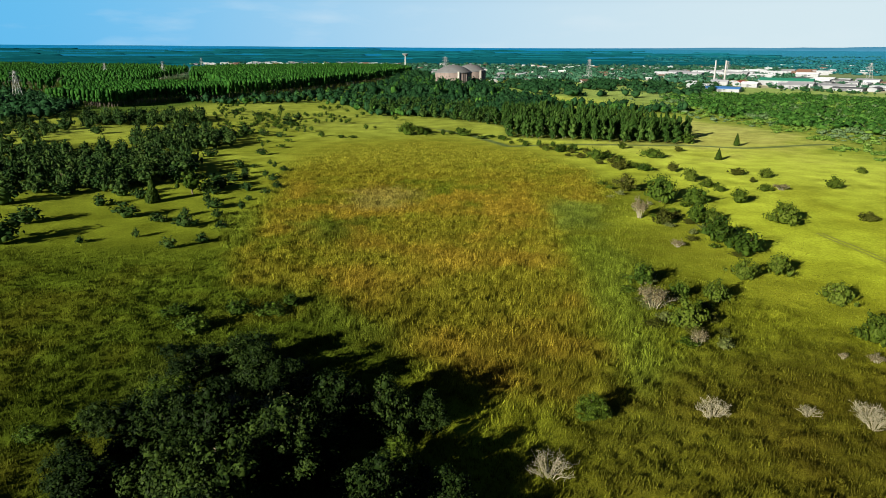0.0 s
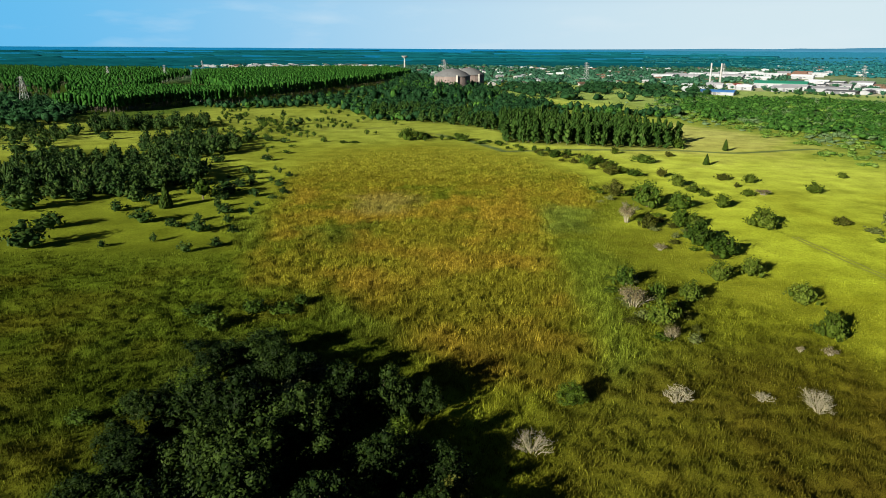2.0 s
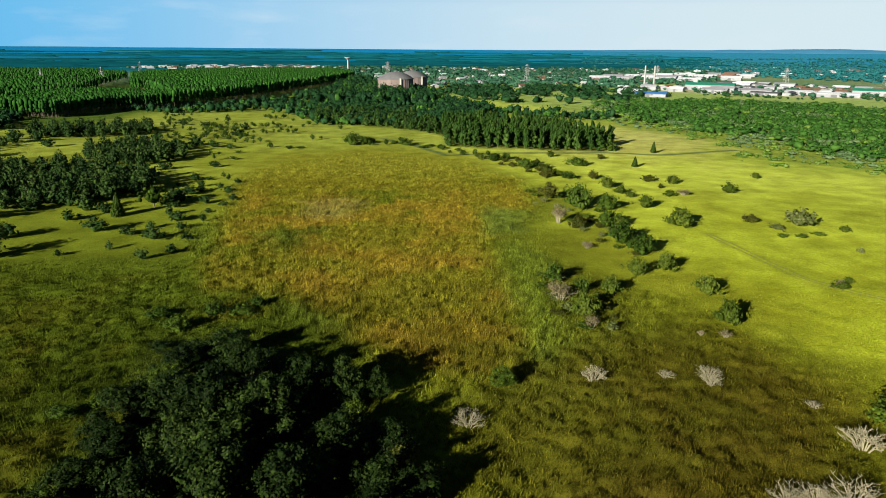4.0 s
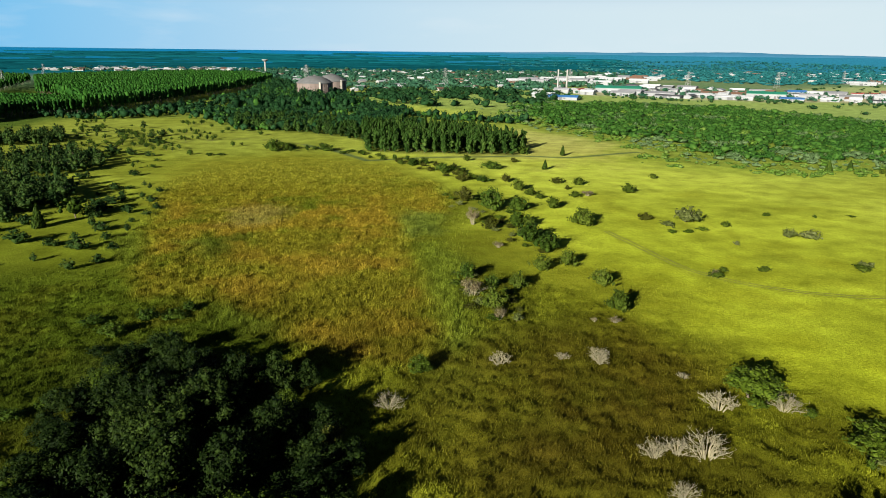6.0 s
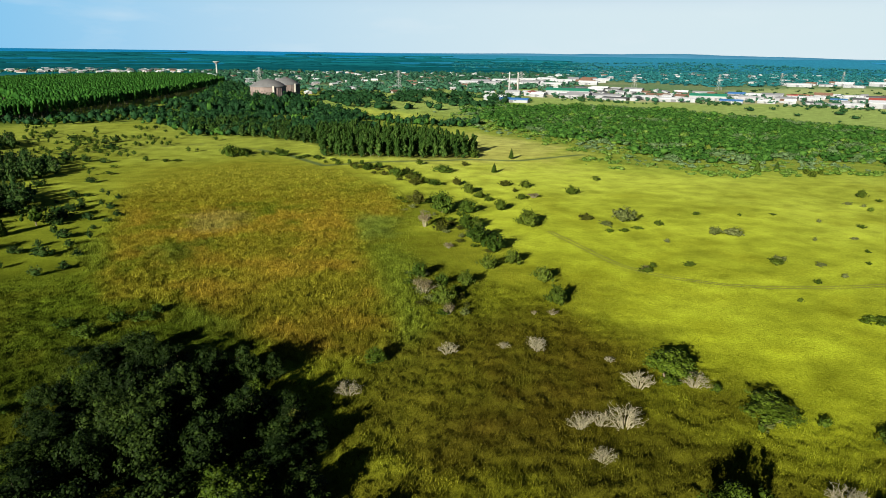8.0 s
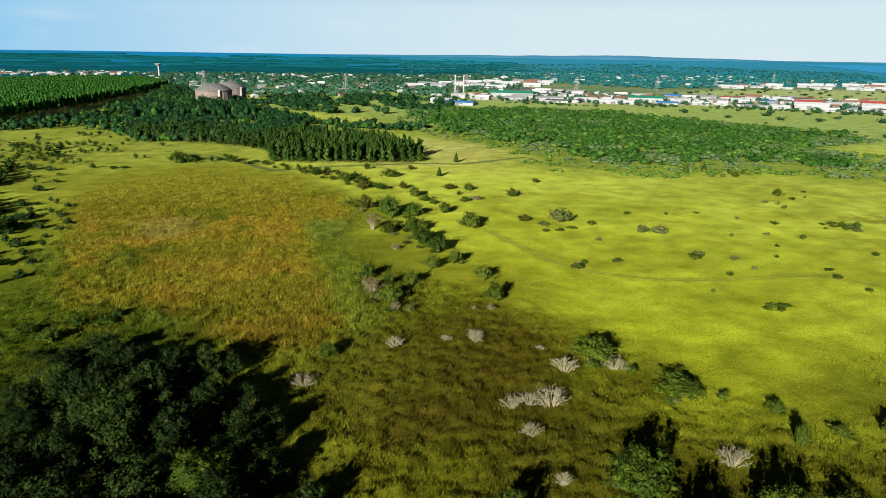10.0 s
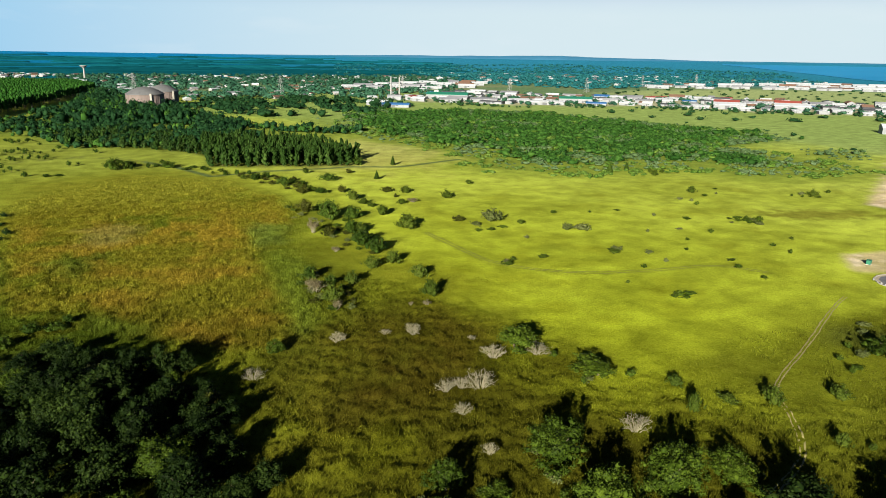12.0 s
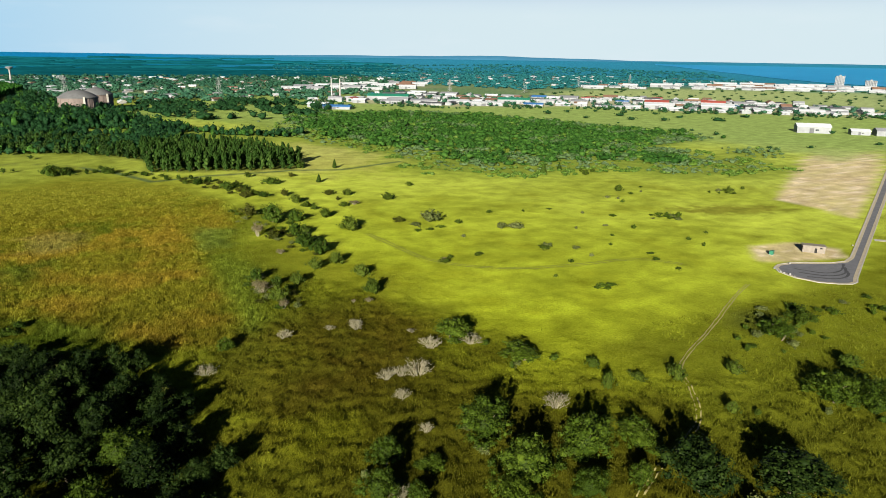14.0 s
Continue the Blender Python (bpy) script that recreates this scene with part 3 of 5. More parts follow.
CANAL = [(-2, 450), (18, 416), (35, 374), (66, 380), (97, 380), (129, 382), (161, 370), (217, 389)]
DITCH_WEST = [(-200, 430), (-116, 455), (-47, 489), (-14, 468), (-2, 450)]
TRACK = [(108, 192), (111, 163), (113, 139), (132, 118), (160, 109), (195, 106), (204, 90)]
FIELD = [(48, 873), (123, 802), (171, 743), (186, 878), (100, 997)]
GREEN2 = [(557, 716), (600, 480), (560, 250), (800, 318), (1060, 490), (777, 770)]
INDUSTRY = [(382, 1082), (475, 985), (598, 880), (744, 850), (800, 770), (877, 675), (998, 561), (1075, 506), (1220, 560), (1170, 800), (1030, 960), (800, 1080), (640, 1260)]
EAST_FIELD = [(1170, 820), (1040, 1000), (900, 1150), (1200, 1330), (1480, 1270), (1680, 1160), (1900, 980), (1300, 600)]
TOWN = [(-150, 1650), (-200, 2350), (950, 2350), (1000, 2050), (700, 1420), (560, 1380), (380, 1450), (150, 1560)]
PARK = [(53, 889), (97, 1100), (290, 1144), (370, 950), (282, 792), (176, 748)]
SUBURB = [(850, 1750), (1100, 2700), (2000, 2300), (2200, 1600), (1500, 1420), (1000, 1350)]
ROAD = [(760, 312), (278, 66), (270, 63.5), (262, 65), (254, 69), (247, 72.5), (240, 73), (235, 71), (231, 66), (230, 58), (233, 50), (238, 45.5), (243, 43), (247, 43.5), (252, 46.5), (763, 305)]
DEAD = [(38, 87, 3.9, 2.6), (59, 84, 2.8, 2.1), (73, 75, 2.2, 1.2), (73, 62, 4.9, 3.6), (85, 60, 4.1, 3.3), (54, 50, 3.5, 2.7), (58, 50, 4.0, 2.3), (62, 48, 5.6, 3.8), (53, 39, 3.0, 2.4), (84, 18, 4.8, 3.5), (13, 73, 4.0, 2.4), (51, 22, 3.2, 1.6), (36, 3, 2.7, 2.8)]
TREES_EAST = [(82, 65, 8.9, 6.8), (91, 43, 5.9, 6.3), (61, 14, 11.0, 7.7), (60, -3, 10.7, 6.5), (76, -2, 10.6, 5.7), (89, -4, 7.5, 5.9), (88, -22, 11.7, 6.2), (103, -31, 9.8, 8.3), (147, -11, 9.1, 6.5), (150, -19, 9.6, 6.5), (170, 21, 9.1, 5.7), (38, 15, 7.2, 3.7), (46, 9, 2.9, 2.8), (32, 4, 6.7, 3.4), (38, 0, 4.9, 2.8), (53, -9, 6.0, 5.1), (68, -13, 6.2, 4.1), (79, -15, 6.3, 3.6)]
SCRUB_EAST = [(106, 31, 3.6, 2.1), (101, 19, 5.5, 1.9), (112, 20, 1.9, 2.7), (121, 15, 5.2, 2.7), (138, 11, 4.1, 2.5), (119, -4, 3.7, 1.5), (124, -7, 1.9, 1.2), (189, 27, 5.8, 5.1), (169, -1, 5.0, 3.6), (159, -10, 4.7, 5.1), (255, 123, 1.7, 1.2), (135, 138, 2.0, 1.7), (118, 135, 2.4, 2.7), (167, 134, 2.1, 3.0), (197, 86, 1.4, 1.7), (353, 191, 4.3, 3.9), (370, 194, 2.6, 1.6)]


def lattice(ix, iy, seed):
    h = np.sin(ix * 127.1 + iy * 311.7 + seed * 74.7) * 43758.5453
    return h - np.floor(h)


def wander(x, y, size, seed=0, octaves=3):
    """Smooth value noise from 0 to 1 over the plan."""
    out, amp, total = 0, 1.0, 0
    for o in range(octaves):
        u, v = x / size * 2 ** o, y / size * 2 ** o
        iu, iv = np.floor(u), np.floor(v)
        fu, fv = u - iu, v - iv
        fu, fv = fu * fu * (3 - 2 * fu), fv * fv * (3 - 2 * fv)
        s = seed + o * 13
        a = lattice(iu, iv, s) * (1 - fu) + lattice(iu + 1, iv, s) * fu
        b = lattice(iu, iv + 1, s) * (1 - fu) + lattice(iu + 1, iv + 1, s) * fu
        out = out + amp * (a * (1 - fv) + b * fv)
        total += amp
        amp *= 0.5
    return out / total


def edge_distance(x, y, line, closed=True):
    """Distance from a polyline; inside a closed one it counts negative."""
    pts = np.array(line, float)
    best = np.full(np.shape(x), 1e9)
    inside = np.zeros(np.shape(x), bool)
    n = len(pts)
    for i in range(n if closed else n - 1):
        (ax, ay), (bx, by) = pts[i], pts[(i + 1) % n]
        dx, dy = bx - ax, by - ay
        k = np.clip(((x - ax) * dx + (y - ay) * dy) / (dx * dx + dy * dy), 0, 1)
        best = np.minimum(best, np.hypot(x - ax - k * dx, y - ay - k * dy))
        if closed and ay != by:
            inside ^= ((ay > y) != (by > y)) & (x < (bx - ax) * (y - ay) / (by - ay) + ax)
    return np.where(inside, -best, best)


def soft(d, width):
    """1 inside, 0 outside, over a band of that width."""
    k = np.clip(0.5 - d / width, 0, 1)
    return k * k * (3 - 2 * k)


def blend(c, tone, k):
    return c * (1 - k[:, None]) + np.array(tone) * k[:, None]


def land_tone(x, y):
    """The ground cover's colour at points of the plan, with distance haze mixed in."""
    w1, w2, w3 = wander(x, y, 60, 1), wander(x, y, 18, 2), wander(x, y, 5, 3, 2)
    jitter = (w2 - 0.5) * 16 + (w3 - 0.5) * 6
    far = np.hypot(x, y)
    c = np.tile(np.array([0.205, 0.246, 0.030]), (len(x), 1))
    c = blend(c, (0.258, 0.308, 0.043), soft(0.5 - w1, 0.3))
    c = blend(c, (0.135, 0.145, 0.014), np.clip((w2 - 0.58) * 3, 0, 1) * 0.6)
    streak = wander(x * 0.4 + y * 0.25, y * 1.5 - x * 0.3, 16, 41)
    c = c * (0.83 + 0.34 * streak)[:, None]
    c = blend(c, (0.135, 0.185, 0.022), np.clip(1.1 - edge_distance(x, y, THICK) / 40 + (w2 - 0.5), 0, 1) * 0.7)
    c = blend(c, (0.27, 0.255, 0.075), soft(np.hypot((x - 150) / 75, (y - 440) / 95) - 0.9 + (w2 - 0.5) * 0.8, 0.7) * 0.55)
    # blue share grows with distance, haze mixed into the meadow colour
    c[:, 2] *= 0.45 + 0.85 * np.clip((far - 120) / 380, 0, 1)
    west = np.clip((-20 - x + 0.15 * y + jitter) / 40, 0, 1) * (0.58 + 0.42 * np.clip((330 - y + jitter * 2) / 120, 0, 1))
    c = blend(c, (0.066, 0.086, 0.008), west * 0.85)
    # lush and rough: real grass tones, taken darker to hold some lens vignetting
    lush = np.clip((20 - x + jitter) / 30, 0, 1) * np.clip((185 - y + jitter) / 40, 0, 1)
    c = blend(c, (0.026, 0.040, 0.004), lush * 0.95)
    c = blend(c, (0.054, 0.080, 0.007), lush * np.clip((y - 85 + jitter * 1.5) / 60, 0, 1) * 0.85)
    c = blend(c, (0.055, 0.050, 0.005), lush * np.clip((w2 - 0.5) * 3, 0, 1) * 0.7)
    rough = soft(edge_distance(x, y, ROUGH) + jitter * 3.0, 80)
    c = blend(c, (0.039, 0.038, 0.004), rough * 0.95)
    olive = soft(edge_distance(x, y, OLIVE_GRASS) - 11 + jitter * 1.5, 34)
    c = blend(c, (0.104, 0.112, 0.010), olive * (1 - rough) * 0.85)
    far_east = np.clip((x - 95 - 0.2 * y + jitter) / 30, 0, 1) * np.clip((60 - y + 0.12 * (x - 150) + jitter * 1.5) / 24, 0, 1)
    c = blend(c, (0.086, 0.098, 0.008), far_east * 0.9)
    c = blend(c, (0.058, 0.064, 0.006), far_east * np.clip((8 - y + jitter) / 30, 0, 1) * 0.8)
    rim = edge_distance(x, y, REEDS)
    c = blend(c, (0.070, 0.086, 0.008), np.clip(1.25 - (rim + jitter) / 34, 0, 1) * np.clip((x - 5) / 15, 0, 1) * np.clip((300 - y) / 40, 0, 1) * 0.85)
    north = np.clip((y - 290) / 70, 0, 1)
    reed = soft(rim + jitter * (0.9 + 1.2 * north) - 14 * north, 14 + 60 * north)
    w4 = wander(x, y, 9, 31)
    r = np.tile(np.array([0.108, 0.106, 0.010]), (len(x), 1))
    r = blend(r, (0.152, 0.116, 0.013), np.clip((0.6 * w2 + 0.4 * w4 - 0.42) * 5, 0, 1) * np.clip((310 - y) / 80, 0, 1))
    r = blend(r, (0.062, 0.080, 0.007), np.clip((0.46 - 0.5 * w1 - 0.5 * w4) * 6, 0, 1))
    r = blend(r, (0.145, 0.150, 0.016), np.clip((y - 270 + jitter * 3) / 70, 0, 1) * 0.85)
    r = blend(r, (0.185, 0.160, 0.042), soft(np.hypot((x + 21) / 15, (y - 232) / 22) - 0.8 + (w3 - 0.5), 0.8) * 0.6)
    r = r * (0.92 - 0.27 * np.clip((160 - y) / 60, 0, 1))[:, None]
    c = c * (1 - reed[:, None]) + r * reed[:, None]
    c = blend(c, (0.048, 0.034, 0.005), soft(edge_distance(x, y, BROWN) + jitter * 1.5, 26) * (0.2 + 0.5 * w3))
    for s in (SEDGE1, SEDGE2, SEDGE3, SEDGE4):
        c = blend(c, (0.085, 0.118, 0.013), soft(edge_distance(x, y, s) + jitter * 0.5, 9) * 0.75)
    c = blend(c, (0.085, 0.122, 0.026), soft(edge_distance(x, y, SEDGE1) + jitter * 1.1, 13) * 0.4)
    c = blend(c, (0.046, 0.080, 0.010), soft(edge_distance(x, y, LUSH1) + jitter * 1.0, 12) * 0.75)
    # ground toned darker inside the woods and the tree clump
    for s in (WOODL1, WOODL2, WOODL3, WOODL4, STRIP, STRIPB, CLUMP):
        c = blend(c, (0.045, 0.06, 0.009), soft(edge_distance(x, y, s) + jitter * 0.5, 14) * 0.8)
    for s in (BELT_WEST, BELT_EAST, THICK, THICK2, THICK3):
        c = blend(c, (0.12, 0.16, 0.026), soft(edge_distance(x, y, s) + jitter, 20) * 0.8)
    for s in (DIRT, DIRT2):
        k = soft(edge_distance(x, y, s) + jitter * 0.5, 6)
        c = blend(c, (0.37, 0.29, 0.20), k * (0.55 + 0.45 * w2))
        c = blend(c, (0.50, 0.43, 0.35), k * np.clip((w3 - 0.55) * 4, 0, 1) * 0.7)
    c = blend(c, (0.135, 0.155, 0.016), soft(np.abs(edge_distance(x, y, TRACK, False) - 1.2) - 0.7, 1.8) * 0.65)
    c = blend(c, (0.055, 0.085, 0.036), soft(edge_distance(x, y, CANAL, False) - 2.5, 3) * 0.9)
    c = blend(c, (0.085, 0.10, 0.03), soft(edge_distance(x, y, DITCH_WEST, False) - 1.2, 3) * 0.7)
    c = blend(c, (0.10, 0.095, 0.014), soft(np.hypot((x - 311 - (y - 156) * -1.6) / 30, (y - 156) / 18) - 0.8 + (w3 - 0.5), 0.6) * 0.7)
    c = blend(c, (0.05, 0.06, 0.010), soft(np.hypot((x - 180) / 22, (y - 35) / 14) - 0.7 + (w2 - 0.5), 0.7) * 0.8)
    c = blend(c, (0.030, 0.060, 0.010), np.clip((-210 - x + 0.12 * (y - 560) + jitter) / 40, 0, 1) * np.clip((y - 520 - 0.2 * (-300 - x)) / 40, 0, 1) * 0.9)
    # town ground and far fields toned bluer and paler, partly painted haze
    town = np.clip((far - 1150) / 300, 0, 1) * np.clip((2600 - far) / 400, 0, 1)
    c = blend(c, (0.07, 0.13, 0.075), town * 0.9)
    c = blend(c, (0.22, 0.20, 0.12), town * np.clip((wander(x, y, 120, 9) - 0.55) * 4, 0, 1) * 0.5)
    c = blend(c, (0.13, 0.19, 0.03), soft(edge_distance(x, y, FIELD) + jitter, 30))
    c = blend(c, (0.20, 0.26, 0.085), soft(edge_distance(x, y, GREEN2) + jitter, 30) * 0.9)
    c = blend(c, (0.17, 0.235, 0.07), np.clip((far - 620) / 120, 0, 1) * np.clip((1400 - far) / 200, 0, 1) * np.clip((x - 150) / 100, 0, 1) * soft(-np.minimum(edge_distance(x, y, DIRT), 20), 30))
    c = blend(c, (0.16, 0.22, 0.06), soft(edge_distance(x, y, PARK) + jitter, 30) * 0.8)
    c = blend(c, (0.225, 0.275, 0.12), soft(edge_distance(x, y, EAST_FIELD) + jitter, 30) * 0.9)
    c = blend(c, (0.28, 0.25, 0.20), soft(edge_distance(x, y, INDUSTRY) + jitter, 20) * 0.7)
    # far plain goes teal, then blue: aerial haze blended into the ground colour
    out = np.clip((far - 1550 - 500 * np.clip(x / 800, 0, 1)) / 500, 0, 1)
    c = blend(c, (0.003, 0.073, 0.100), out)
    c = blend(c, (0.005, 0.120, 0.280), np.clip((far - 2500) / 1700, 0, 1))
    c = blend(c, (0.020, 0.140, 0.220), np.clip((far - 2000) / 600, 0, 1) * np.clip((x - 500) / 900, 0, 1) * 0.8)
    return c * 1.45


def stations(fine, inner, outer):
    """Grid lines: close over the fine stretch, wider over the inner one, growing apart towards the outer ends."""
    mid = np.concatenate([np.arange(inner[0], fine[0], 2.5), np.arange(fine[0], fine[1], 1.2), np.arange(fine[1], inner[1] + 0.1, 2.5)])
    up, down, s = [mid[-1]], [mid[0]], 2.5
    while up[-1] < outer[1]:
        s = min(s * 1.1, 140)
        up.append(up[-1] + s)
    s = 2.5
    while down[-1] > outer[0]:
        s = min(s * 1.1, 140)
        down.append(down[-1] - s)
    return np.concatenate([down[:0:-1], mid, up[1:]])


def relief(x, y):
    """Gentle swells, and the land's rise towards the skyline."""
    r = np.hypot(x, y)
    z = (wander(x, y, 40, 5) - 0.5) * 0.7 + (wander(x, y, 7, 6, 2) - 0.5) * 0.35
    wild = np.clip(soft(edge_distance(x, y, ROUGH), 50) + np.clip((20 - x) / 30, 0, 1) * np.clip((185 - y) / 40, 0, 1) + soft(edge_distance(x, y, REEDS), 20), 0, 1)
    tuss = np.abs(wander(x + 0.35 * y, y, 3.4, 8, 2) - 0.5) * 2 + 0.6 * np.abs(wander(x, y - 0.3 * x, 1.9, 9, 1) - 0.5) * 2
    z = z + tuss * (0.10 + 1.0 * wild) * np.clip((260 - np.abs(y - 100)) / 60, 0, 1) * np.clip((240 - np.abs(x - 40)) / 60, 0, 1)
    z = z * np.clip((1500 - r) / 500, 0, 1) * np.clip((edge_distance(x, y, ROAD) - 4) / 12, 0, 1)
    k = np.clip((r - 2900) / 1700, 0, 1)
    return z + 58 * k ** 1.5


gx = stations((-75, 150), (-150, 320), (-4950, 4950))
gy = stations((-25, 165), (-60, 420), (-4950, 4950))
GX, GY = np.meshgrid(gx, gy)
px, py = GX.ravel(), GY.ravel()
gi = np.arange(len(gx) - 1)[None, :] + np.arange(len(gy) - 1)[:, None] * len(gx)
gi = gi.ravel()
gf = np.stack([gi, gi + 1, gi + 1 + len(gx), gi + len(gx)], 1)
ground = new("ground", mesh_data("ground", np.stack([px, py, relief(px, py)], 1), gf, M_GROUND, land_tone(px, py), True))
tagged(ground, "flat yellow-green grassland with a reed marsh and worn tracks", "ground", kind="structure")

# far low hills on the skyline, distance haze put into their blue
rng = np.random.default_rng(5)
az = np.radians(np.linspace(-60, 100, 260))
deg = np.degrees(az)
rise = 55 + 6 * wander(deg * 10, deg * 0 + 3, 60, 21) + 20 * np.exp(-((deg - 33) / 9) ** 2) * (0.45 + 0.75 * wander(deg * 10, deg * 0, 25, 22)) \
    + 6 * np.exp(-((deg - 20) / 6) ** 2)
hx, hy = np.sin(az), np.cos(az)
hv = np.concatenate([np.stack([hx * 4300, hy * 4300, np.full(260, 10.0)], 1), np.stack([hx * 4600, hy * 4600, rise], 1),
                     np.stack([hx * 4850, hy * 4850, np.full(260, 5.0)], 1)])
hi_ = np.arange(259)
hf = np.concatenate([np.stack([hi_, hi_ + 1, hi_ + 261, hi_ + 260], 1), np.stack([hi_ + 260, hi_ + 261, hi_ + 521, hi_ + 520], 1)])
M_HILL_HAZE = plain("hill_haze_blue", (0.05, 0.21, 0.39), (0.075, 0.27, 0.47), 0.004, 0.9, spec=0.0)
tagged(new("backdrop_hills", mesh_data("backdrop_hills", hv, hf, M_HILL_HAZE, smooth=True)), "low wooded hills along the skyline, coloured haze blue", "hills", kind="structure")

# ---- grass and reeds ----


def tufts(name, label, xs, ys, height, width, blades, seed, lift=1.0, spread=0.35):
    """Many tufts of leaning blades, each blade a bent triangle pair, toned like the land under them."""
    r = np.random.default_rng(seed)
    n = len(xs)
    x = np.repeat(xs, blades) + r.normal(0, spread, n * blades)
    y = np.repeat(ys, blades) + r.normal(0, spread, n * blades)
    h = np.repeat(height * r.uniform(0.6, 1.3, n), blades) * r.uniform(0.7, 1.2, n * blades)
    a = r.uniform(0, 2 * np.pi, n * blades)
    lean = r.normal(0, 0.3, (n * blades, 2)) + [0.10, 0.06]
    ux, uy = np.cos(a) * width, np.sin(a) * width
    z = relief(x, y) - 0.05
    v = np.stack([np.stack([x - ux, y - uy, z], 1), np.stack([x + ux, y + uy, z], 1),
                  np.stack([x + lean[:, 0] * h, y + lean[:, 1] * h, z + h], 1)], 1).reshape(-1, 3)
    f = np.arange(n * blades * 3).reshape(-1, 3)
    clump = 0.45 + 1.1 * wander(xs + 0.4 * ys, ys - 0.4 * xs, 2.6, 77, 2)
    t = land_tone(xs, ys) * lift
    t = t * np.clip(0.15 / np.maximum(t[:, 1:2], 0.01), 0.3, 1) ** 0.45 * r.uniform(0.55, 1.3, (n, 1)) * clump[:, None]
    ob = new(name, mesh_data(name, v, f, M_BLADE, np.repeat(t, blades * 3, 0)))
    return tagged(ob, label, "grass", kind="stuff")


def scatter(seed, n, x0, x1, y0, y1):
    r = np.random.default_rng(seed)
    return r.uniform(x0, x1, n), r.uniform(y0, y1, n)


sx, sy = scatter(11, 60000, -75, 70, 84, 395)
keep = (edge_distance(sx, sy, REEDS) < 3 - 60 * np.clip((sy - 300) / 70, 0, 1) * np.random.default_rng(9).uniform(0, 1, len(sx))) & (np.random.default_rng(1).uniform(0, 1, len(sx)) < np.clip(1.3 - sy / 420, 0.3, 1))
tufts("reeds", "tall orange-brown and green marsh reeds", sx[keep], sy[keep], 1.0, 0.055, 9, 12, 1.02)
sx, sy = scatter(13, 250000, -140, 240, -45, 230)
wet = (edge_distance(sx, sy, REEDS) > 0) & (edge_distance(sx, sy, FOOTPATH, False) > 1.2) & (edge_distance(sx, sy, DIRT2) > 0) & (edge_distance(sx, sy, ROAD) > 3)
rough = np.clip((20 - sx) / 30, 0, 1) * np.clip((190 - sy) / 40, 0, 1) + soft(edge_distance(sx, sy, ROUGH), 40) + np.clip(1.2 - edge_distance(sx, sy, REEDS) / 30, 0, 1) * (sx > 5) + 0.6 * (sx > 140) * (sy < 48) 
keep = wet & (np.random.default_rng(2).uniform(0, 1, len(sx)) < np.clip(rough * 1.6 - 0.6, 0, 1) * np.clip((wander(sx, sy, 4, 61, 2) - 0.3) * 4, 0.45, 1))
tufts("meadow_grass", "tussocky green and straw-coloured meadow grass", sx[keep], sy[keep], 0.62, 0.085, 4, 14, 0.70, 0.3)
sx, sy = scatter(17, 105000, -75, 150, 10, 200)
low = (edge_distance(sx, sy, REEDS) > 1) & (edge_distance(sx, sy, CLUMP) > -3) & (edge_distance(sx, sy, CLUMP_SOUTH) > -3)
near_rough = np.minimum(edge_distance(sx, sy, ROUGH), edge_distance(sx, sy, OLIVE_GRASS) - 8)
low &= ((sx < 25) & (sy < 135)) | (near_rough + (wander(sx, sy, 14, 36) - 0.5) * 36 + np.random.default_rng(6).uniform(-14, 14, len(sx)) < 6)
tufts("meadow_grass", "short matted grass between the tussocks", sx[low], sy[low], 0.34, 0.075, 3, 18, 0.74, 0.4)
for nm, s in (("sedge", SEDGE1), ("sedge", SEDGE2), ("sedge", SEDGE3), ("sedge", SEDGE4), ("sedge", LUSH1)):
    a = np.array(s)
    sx, sy = scatter(15 + len(s), 2600, a[:, 0].min(), a[:, 0].max(), a[:, 1].min(), a[:, 1].max())
    keep = edge_distance(sx, sy, s) + (wander(sx, sy, 12, 35) - 0.5) * 14 < 1
    tufts(nm, "lush blue-green sedge bed at the edge of the reeds", sx[keep], sy[keep], 1.0, 0.06, 9, 16, 0.9)

# ---- woods ----


def fill(poly, gap, seed, tries=4000, limit=400):
    """Places inside a stretch of the plan, no two closer than the gap."""
    r = np.random.default_rng(seed)
    a = np.array(poly, float)
    xs, ys = r.uniform(a[:, 0].min(), a[:, 0].max(), tries), r.uniform(a[:, 1].min(), a[:, 1].max(), tries)
    ok = edge_distance(xs, ys, poly) < 0
    out = []
    cells = {}
    for x, y in zip(xs[ok], ys[ok]):
        k = (int(x // gap), int(y // gap))
        near = [q for i in (-1, 0, 1) for j in (-1, 0, 1) for q in cells.get((k[0] + i, k[1] + j), ())]
        if all((x - q[0]) ** 2 + (y - q[1]) ** 2 > gap * gap for q in near):
            cells.setdefault(k, []).append((x, y))
            out.append((x, y))
            if len(out) >= limit:
                break
    return out


def broken(places, size, least, seed):
    """Leaves out the places where the land lies open."""
    p = np.array(places)
    return p[wander(p[:, 0], p[:, 1], size, seed) > least]


for i, (x, y, h, r) in enumerate(CLUMP_NORTH_TREES + CLUMP_SOUTH_TREES + CLUMP_WEST_TREES):
    if i % 7 == 4:
        plant("bright", i % 3, x, y, h, r, "lighter green bushy tree among the dark marsh trees")
    else:
        plant("clump", i % 5, x, y, h * (1.3 if h >= 6.5 else 1.1), r * 1.05)
for i, (x, y) in enumerate(fill(CLUMP, 5.6, 31) + fill(CLUMP_SOUTH, 6.4, 30)):
    plant("under", i % 3, x, y, random.uniform(2.0, 4.4), random.uniform(1.8, 3.2))
plant("bright", 1, 21, 86, 4.0, 2.6, "small lone green tree beside the reeds")
plant("olive", 1, 2, 60, 4.5, 3.0)
